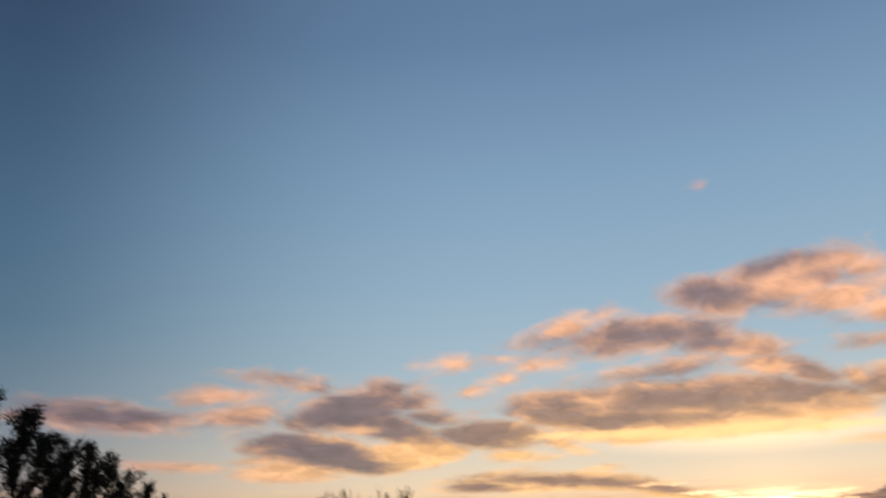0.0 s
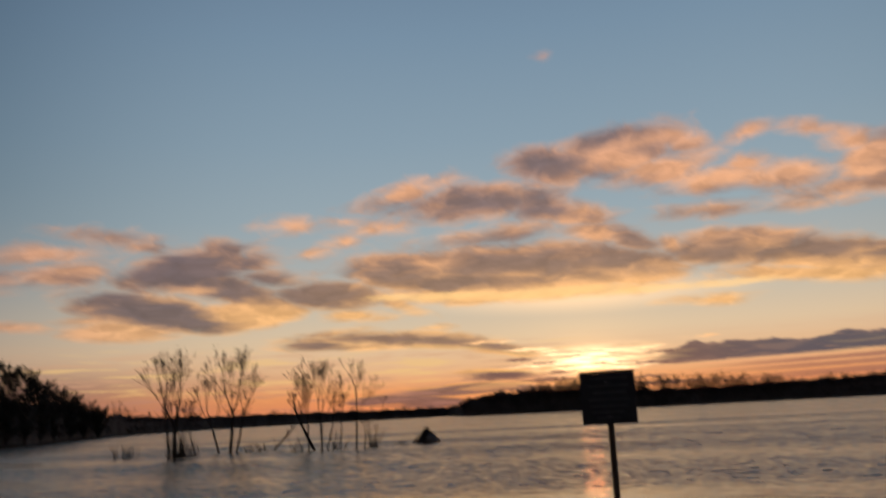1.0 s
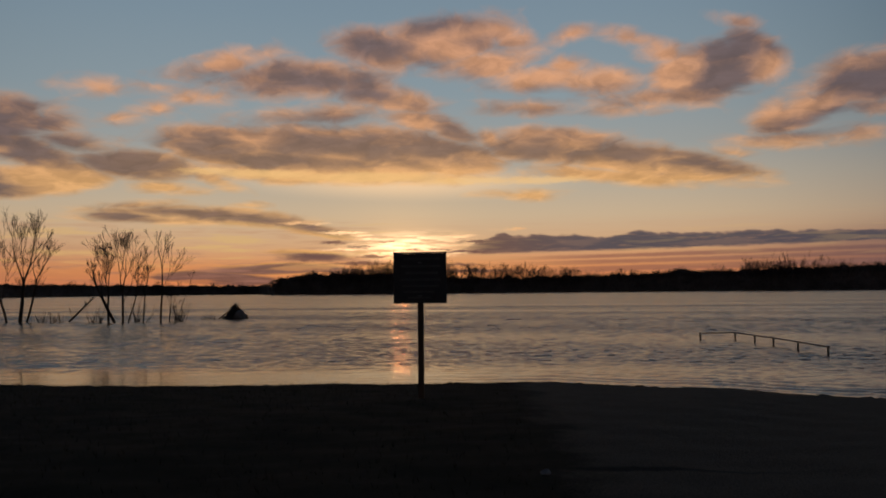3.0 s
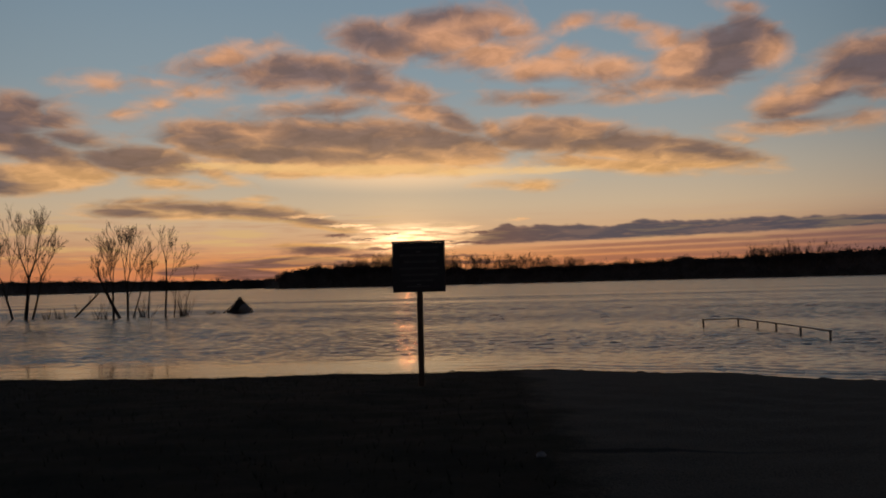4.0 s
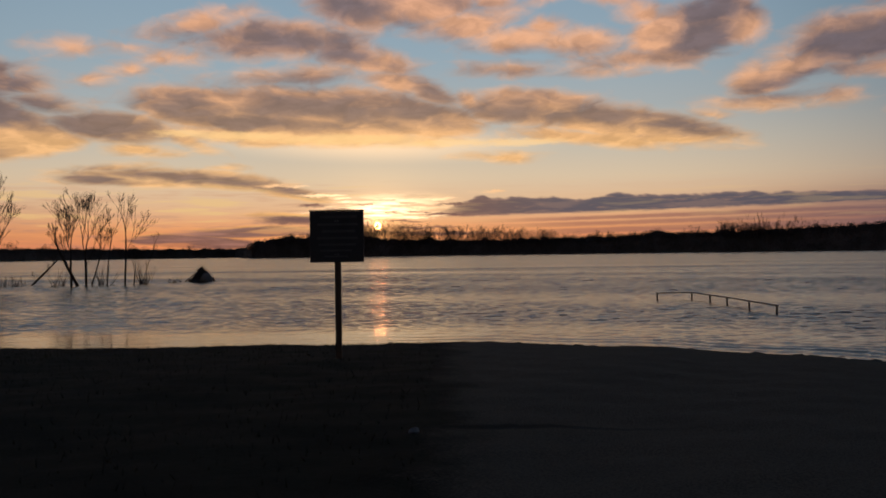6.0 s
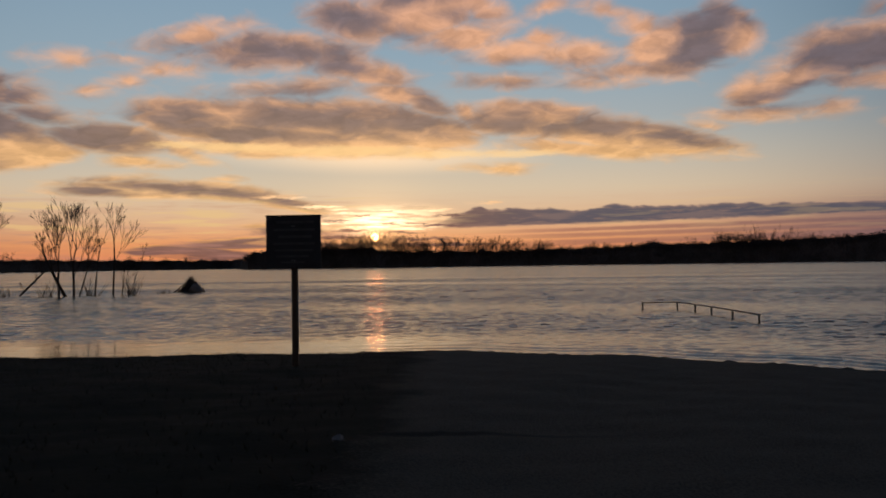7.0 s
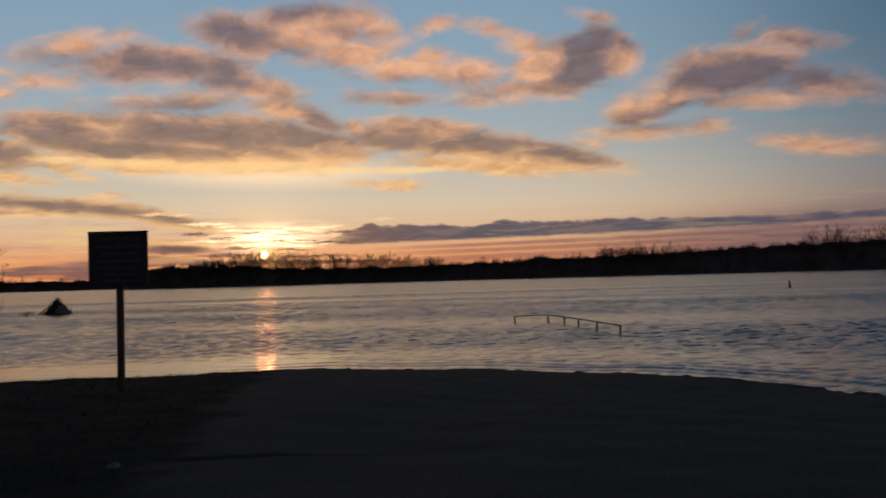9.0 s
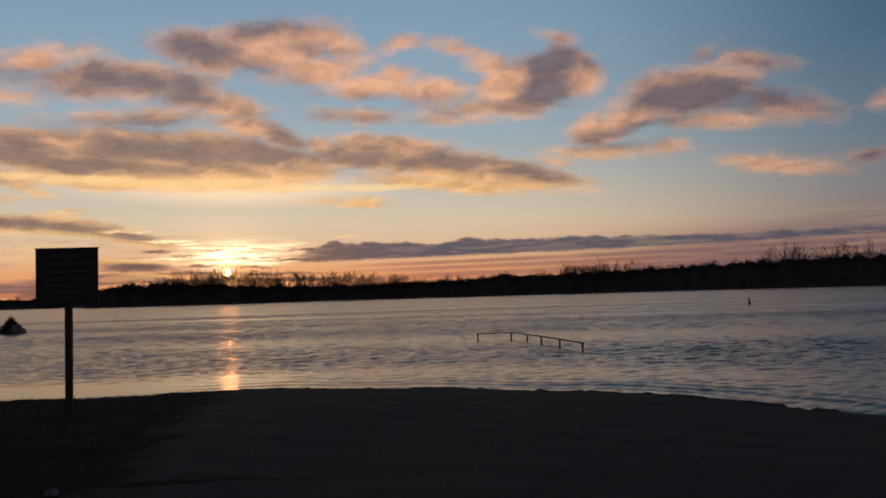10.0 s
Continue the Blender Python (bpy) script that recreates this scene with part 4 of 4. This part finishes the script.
# ---- trees on the bank ----
def bushy_tree(seed, x, y, height, width, label):
    rng = random.Random(seed)
    z = ground_at(x, y)
    tree = thing("bank_tree", x, y, z - 0.1, label, "tree", "trees on the bank")
    trunk = [Vector((0, 0, -0.2))]
    for i in range(1, 7):
        trunk.append(Vector((rng.uniform(-0.2, 0.2), rng.uniform(-0.2, 0.2), height * 0.92 * i / 6)))
    sld = Solid()
    sld.tube(trunk, taper(height * 0.017, 0.05, 7), 7)
    part("trunk", sld, bark, tree, smooth=True)
    sld, leaves = Solid(), Solid()
    for k in range(46):
        f = 0.05 + 0.93 * (k + rng.random()) / 46
        pos, d = along(trunk, f)
        a = rng.uniform(0, 6.283)
        reach = width * (0.25 + 0.75 * math.sin(math.pi * min(1, (1 - f) * 0.8 + 0.12))) * rng.uniform(0.55, 1.1)
        pts = limb(rng, pos, Vector((math.cos(a), math.sin(a), rng.uniform(0.5, 1.3))), reach * 1.3, 0.2, 0.18, 4)
        sld.tube(pts, taper(0.07, 0.02, 5), 4, False)
        for _ in range(120):
            q, _d = along(pts, rng.uniform(0.15, 1.0))
            q = q + Vector((rng.gauss(0, 0.35), rng.gauss(0, 0.35), rng.gauss(0, 0.35)))
            way = Vector((rng.uniform(-1, 1), rng.uniform(-1, 1), rng.uniform(-0.1, 1.2))).normalized()
            leaves.blade(q, q + way * rng.uniform(0.4, 1.0), rng.uniform(0.05, 0.13), rng)
    part("branchwork", sld, bark, tree)["kind"] = "stuff"
    part("crown", leaves, evergreen, tree)


BANK = [(-36.5, 112, 24, 5.0), (-33.5, 112, 24, 5.0), (-31, 114, 24.5, 5.0), (-28.6, 116, 24, 4.5), (-26.4, 118, 23.4, 3.8), (-24.9, 128, 21.5, 3.8), (-23.6, 136, 22.2, 3.8), (-22.4, 150, 23, 4.2), (-21.3, 168, 23.5, 4.6),
        (-20.2, 200, 24, 5.4), (-19, 222, 23, 5.6), (-17.7, 242, 21.5, 5.6), (-16.5, 256, 20.5, 5.8), (-15.5, 272, 20, 6.0), (-14.7, 290, 18, 6.5), (-13.9, 315, 16, 6.5), (-13.1, 345, 14, 7.0), (-12.3, 370, 12, 7.0), (-11.4, 400, 10.5, 7.0)]
for k, (a, r, h, w) in enumerate(BANK):
    bushy_tree(200 + k, r * math.sin(radians(a)), -3 + r * math.cos(radians(a)), h, w, "dark bushy tree on the lake bank" if r < 160 else "dark broad tree on the distant lake bank")


# ---- far woods: one mass for each shore ----
def woods(name, seed, a0, a1, offset, low, tall, bare, label, swell=1.0):
    """Undergrowth, dense crowns and bare trees above them, along the far shore. low and tall: heights by azimuth; bare: how many bare trees to a degree, by azimuth."""
    rng = random.Random(seed)
    table_a = [p[0] for p in FAR_SHORE][::-1]
    table_r = [p[1] for p in FAR_SHORE][::-1]
    sld = Solid()

    def place(a, back):
        r = float(np.interp(a, table_a, table_r)) + offset + back
        return Vector((r * math.sin(radians(a)), r * math.cos(radians(a)), WATER_Z)), r

    def height(table, a):
        return 2.2 + (float(np.interp(a, *zip(*table))) - 2.2) * swell

    def clump(c, size, count, blade):
        for _ in range(count):
            d = Vector((rng.gauss(0, 1), rng.gauss(0, 1), rng.gauss(0, 1))).normalized() * size * rng.uniform(0.5, 1.0)
            d.z *= 0.8
            tip = d.normalized() * blade * rng.uniform(0.5, 1.2) + Vector((0, 0, blade * 0.35))
            sld.blade(c + d, c + d + tip, blade * 0.33, rng)

    # solid heart of the wood: a ridge with a broken top
    n = int((a1 - a0) / 0.12)
    front, crest, rear = [], [], []
    for i in range(n + 1):
        a = a0 + (a1 - a0) * i / n
        h = height(low, a)
        top = h * (0.88 + 0.13 * noise.noise(Vector((a * 1.3, seed, 0))) + 0.10 * noise.noise(Vector((a * 5.0, seed, 4))))
        p, r = place(a, 4)
        front.append(p + Vector((0, 0, -0.3)))
        q, r = place(a, 9)
        crest.append(q + Vector((0, 0, top)))
        q, r = place(a, 24)
        rear.append(q + Vector((0, 0, -0.2)))
    m = n + 1
    sld.add(front + crest + rear, [(i, i + 1, m + i + 1, m + i) for i in range(n)] + [(m + i, m + i + 1, 2 * m + i + 1, 2 * m + i) for i in range(n)])
    # crowns
    for _ in range(int((a1 - a0) * 36)):
        a = rng.uniform(a0, a1)
        h = height(low, a)
        p, r = place(a, rng.uniform(1, 12))
        top = h * rng.uniform(0.72, 0.99) * (1 + 0.14 * noise.noise(Vector((a * 1.3, seed, 0))))
        size = rng.uniform(0.7, 1.7) * r / 480
        clump(p + Vector((0, 0, top - size * 0.7)), size, 64, 0.3 * r / 480)
        if rng.random() < 0.5:
            clump(p + Vector((0, 0, top * rng.uniform(0.15, 0.5))), size, 14, 0.9)
    # bare trees
    a = a0
    while a < a1:
        dens = float(np.interp(a, *zip(*bare)))
        a += rng.expovariate(max(dens, 0.02))
        if a >= a1 or dens < 0.05:
            a += 0.2
            continue
        h = height(tall, a) * rng.uniform(0.74, 1.05)
        p, r = place(a, rng.uniform(2, 16))
        trunk = [p + Vector((0, 0, -0.3))] + [p + Vector((rng.uniform(-.35, .35), rng.uniform(-.35, .35), h * 0.5 * k / 5)) for k in range(1, 6)]
        sld.tube(trunk, taper(0.11, 0.03, 6), 4, False)
        for k in range(6):
            q, d = along(trunk, (1.0, 0.97, 0.9, 0.8, 0.7, 0.58)[k])
            turn = rng.uniform(0, 6.283)
            grow(rng, sld, sld, q, d + Vector((math.cos(turn), math.sin(turn), 0)) * (0.2 if k == 0 else rng.uniform(0.55, 1.0)), h * rng.uniform(0.2, 0.27), 0.08, 2, 0.038, 6)
    tagged(part(name, sld, wood_far), label, "woods", kind="stuff")


woods("bank_thicket", 43, -40.0, -12.6, 3, [(-40, 15), (-31, 15), (-26, 13), (-22, 14), (-19, 15), (-15, 13), (-12.6, 8.5)], [(-40, 12), (-12, 9)], [(-40, 0.01), (-12, 0.01)], "dark thicket under the trees on the bank")
woods("far_woods", 41, -15.0, 11.4, 4, [(-15, 13), (-12.5, 10), (-9, 8.5), (0, 8.8), (11.4, 8.0)], [(-15, 13), (11.4, 10.5)], [(-15, 0.8), (11.4, 1.0)], "low dark line of bare woods on the distant shore", 1.35)
woods("peninsula_woods", 42, 11.4, 80.0, 4, [(11.4, 6), (12.0, 11), (14, 14), (19.3, 13.5), (21, 11.5), (24, 11), (28, 10.5), (33, 11), (37.5, 12), (38.6, 14.5), (39.6, 12.5), (46, 14), (54, 16), (66, 17), (80, 16)],
      [(11.4, 9), (14, 12), (17, 17), (19.5, 20), (22, 18.5), (25, 17.5), (29, 16), (33, 13), (40, 14), (42.5, 18.5), (46, 17.5), (52, 17), (56, 21.5), (62, 22), (80, 20)],
      [(11.4, 4), (14, 14), (18.4, 18), (19.2, 8), (20.8, 8), (21.6, 15), (24.5, 12), (27, 14), (31, 9), (33, 4), (38, 0.8), (41, 1.5), (43, 8), (46, 7), (48, 0.7), (53, 1), (55.5, 5), (62, 5), (64, 3), (80, 2)], "dark wooded shore with bare treetops against the sunset", 1.4)

# ---- small things on the bank ----
rng = random.Random(77)
stone = part("stone", rock(rng, 0.05, 0.6), pale_stone)
stone.matrix_basis = pose(3.36, 3.92, ground_at(3.36, 3.92) + 0.015, 0, 0, 20)
tagged(stone, "small pale stone lying on the dark turf", "stone")
forms = [rock(rng, 1.0, 0.45) for _ in range(5)]
metas = []
for bm in forms:
    me = bpy.data.meshes.new("clod")
    bm.to_mesh(me)
    bm.free()
    me.materials.append(clod_mat)
    metas.append(me)
for k in range(90):
    u = rng.random()
    x = np.interp(u, [0, 0.3, 0.55, 0.75, 1], [-4, 8.5, 12.6, 15.2, 15.9]) + rng.uniform(-0.25, 0.25)
    y = np.interp(u, [0, 0.3, 0.55, 0.75, 1], [22.2, 17.2, 13.9, 10, 4.2]) + rng.uniform(-0.25, 0.25)
    size = rng.choice((0.05, 0.07, 0.09, 0.12, 0.17)) * (0.85 if u > 0.45 else 0.5)
    ob = new("mud_clod", metas[k % 5])
    g = max(ground_at(x, y), WATER_Z - 0.06)
    u2 = min(u + 0.02, 1.0)
    run = math.degrees(math.atan2(np.interp(u2, [0, 0.3, 0.55, 0.75, 1], [22.2, 17.2, 13.9, 10, 4.2]) - np.interp(u2 - 0.02, [0, 0.3, 0.55, 0.75, 1], [22.2, 17.2, 13.9, 10, 4.2]),
                                  np.interp(u2, [0, 0.3, 0.55, 0.75, 1], [-4, 8.5, 12.6, 15.2, 15.9]) - np.interp(u2 - 0.02, [0, 0.3, 0.55, 0.75, 1], [-4, 8.5, 12.6, 15.2, 15.9])))
    ridge = k % 5 == 0 and u > 0.4
    long = rng.uniform(3.0, 5.5) if ridge else rng.uniform(1.0, 2.2)
    ob.matrix_basis = pose(x, y, g - size * 0.1, 0, 0, run + rng.uniform(-12, 12) if ridge else rng.uniform(0, 360)) @ Matrix.Diagonal((size * long, size, size * 0.9, 1))
    tagged(ob, "wet dark mud clod lying at the waterline", "clod", "clods along the waterline")

sld = Solid()
gx = np.array([rng.uniform(-14, 9.4) for _ in range(26000)])
gy = np.array([rng.uniform(1, 26) for _ in range(26000)])
si = inland(gx, gy)
gz = land_z(gx, gy)
for x, y, s_in, z in zip(gx, gy, si, gz):
    if s_in < 0.12 or x > 1.6 + 0.468 * y or (y < 12 and rng.random() < 0.4):
        continue
    h = rng.uniform(0.03, 0.09)
    foot = Vector((x, y, z - 0.01))
    sld.blade(foot, foot + Vector((rng.uniform(-0.04, 0.04), rng.uniform(-0.04, 0.04), h)), 0.006, rng)
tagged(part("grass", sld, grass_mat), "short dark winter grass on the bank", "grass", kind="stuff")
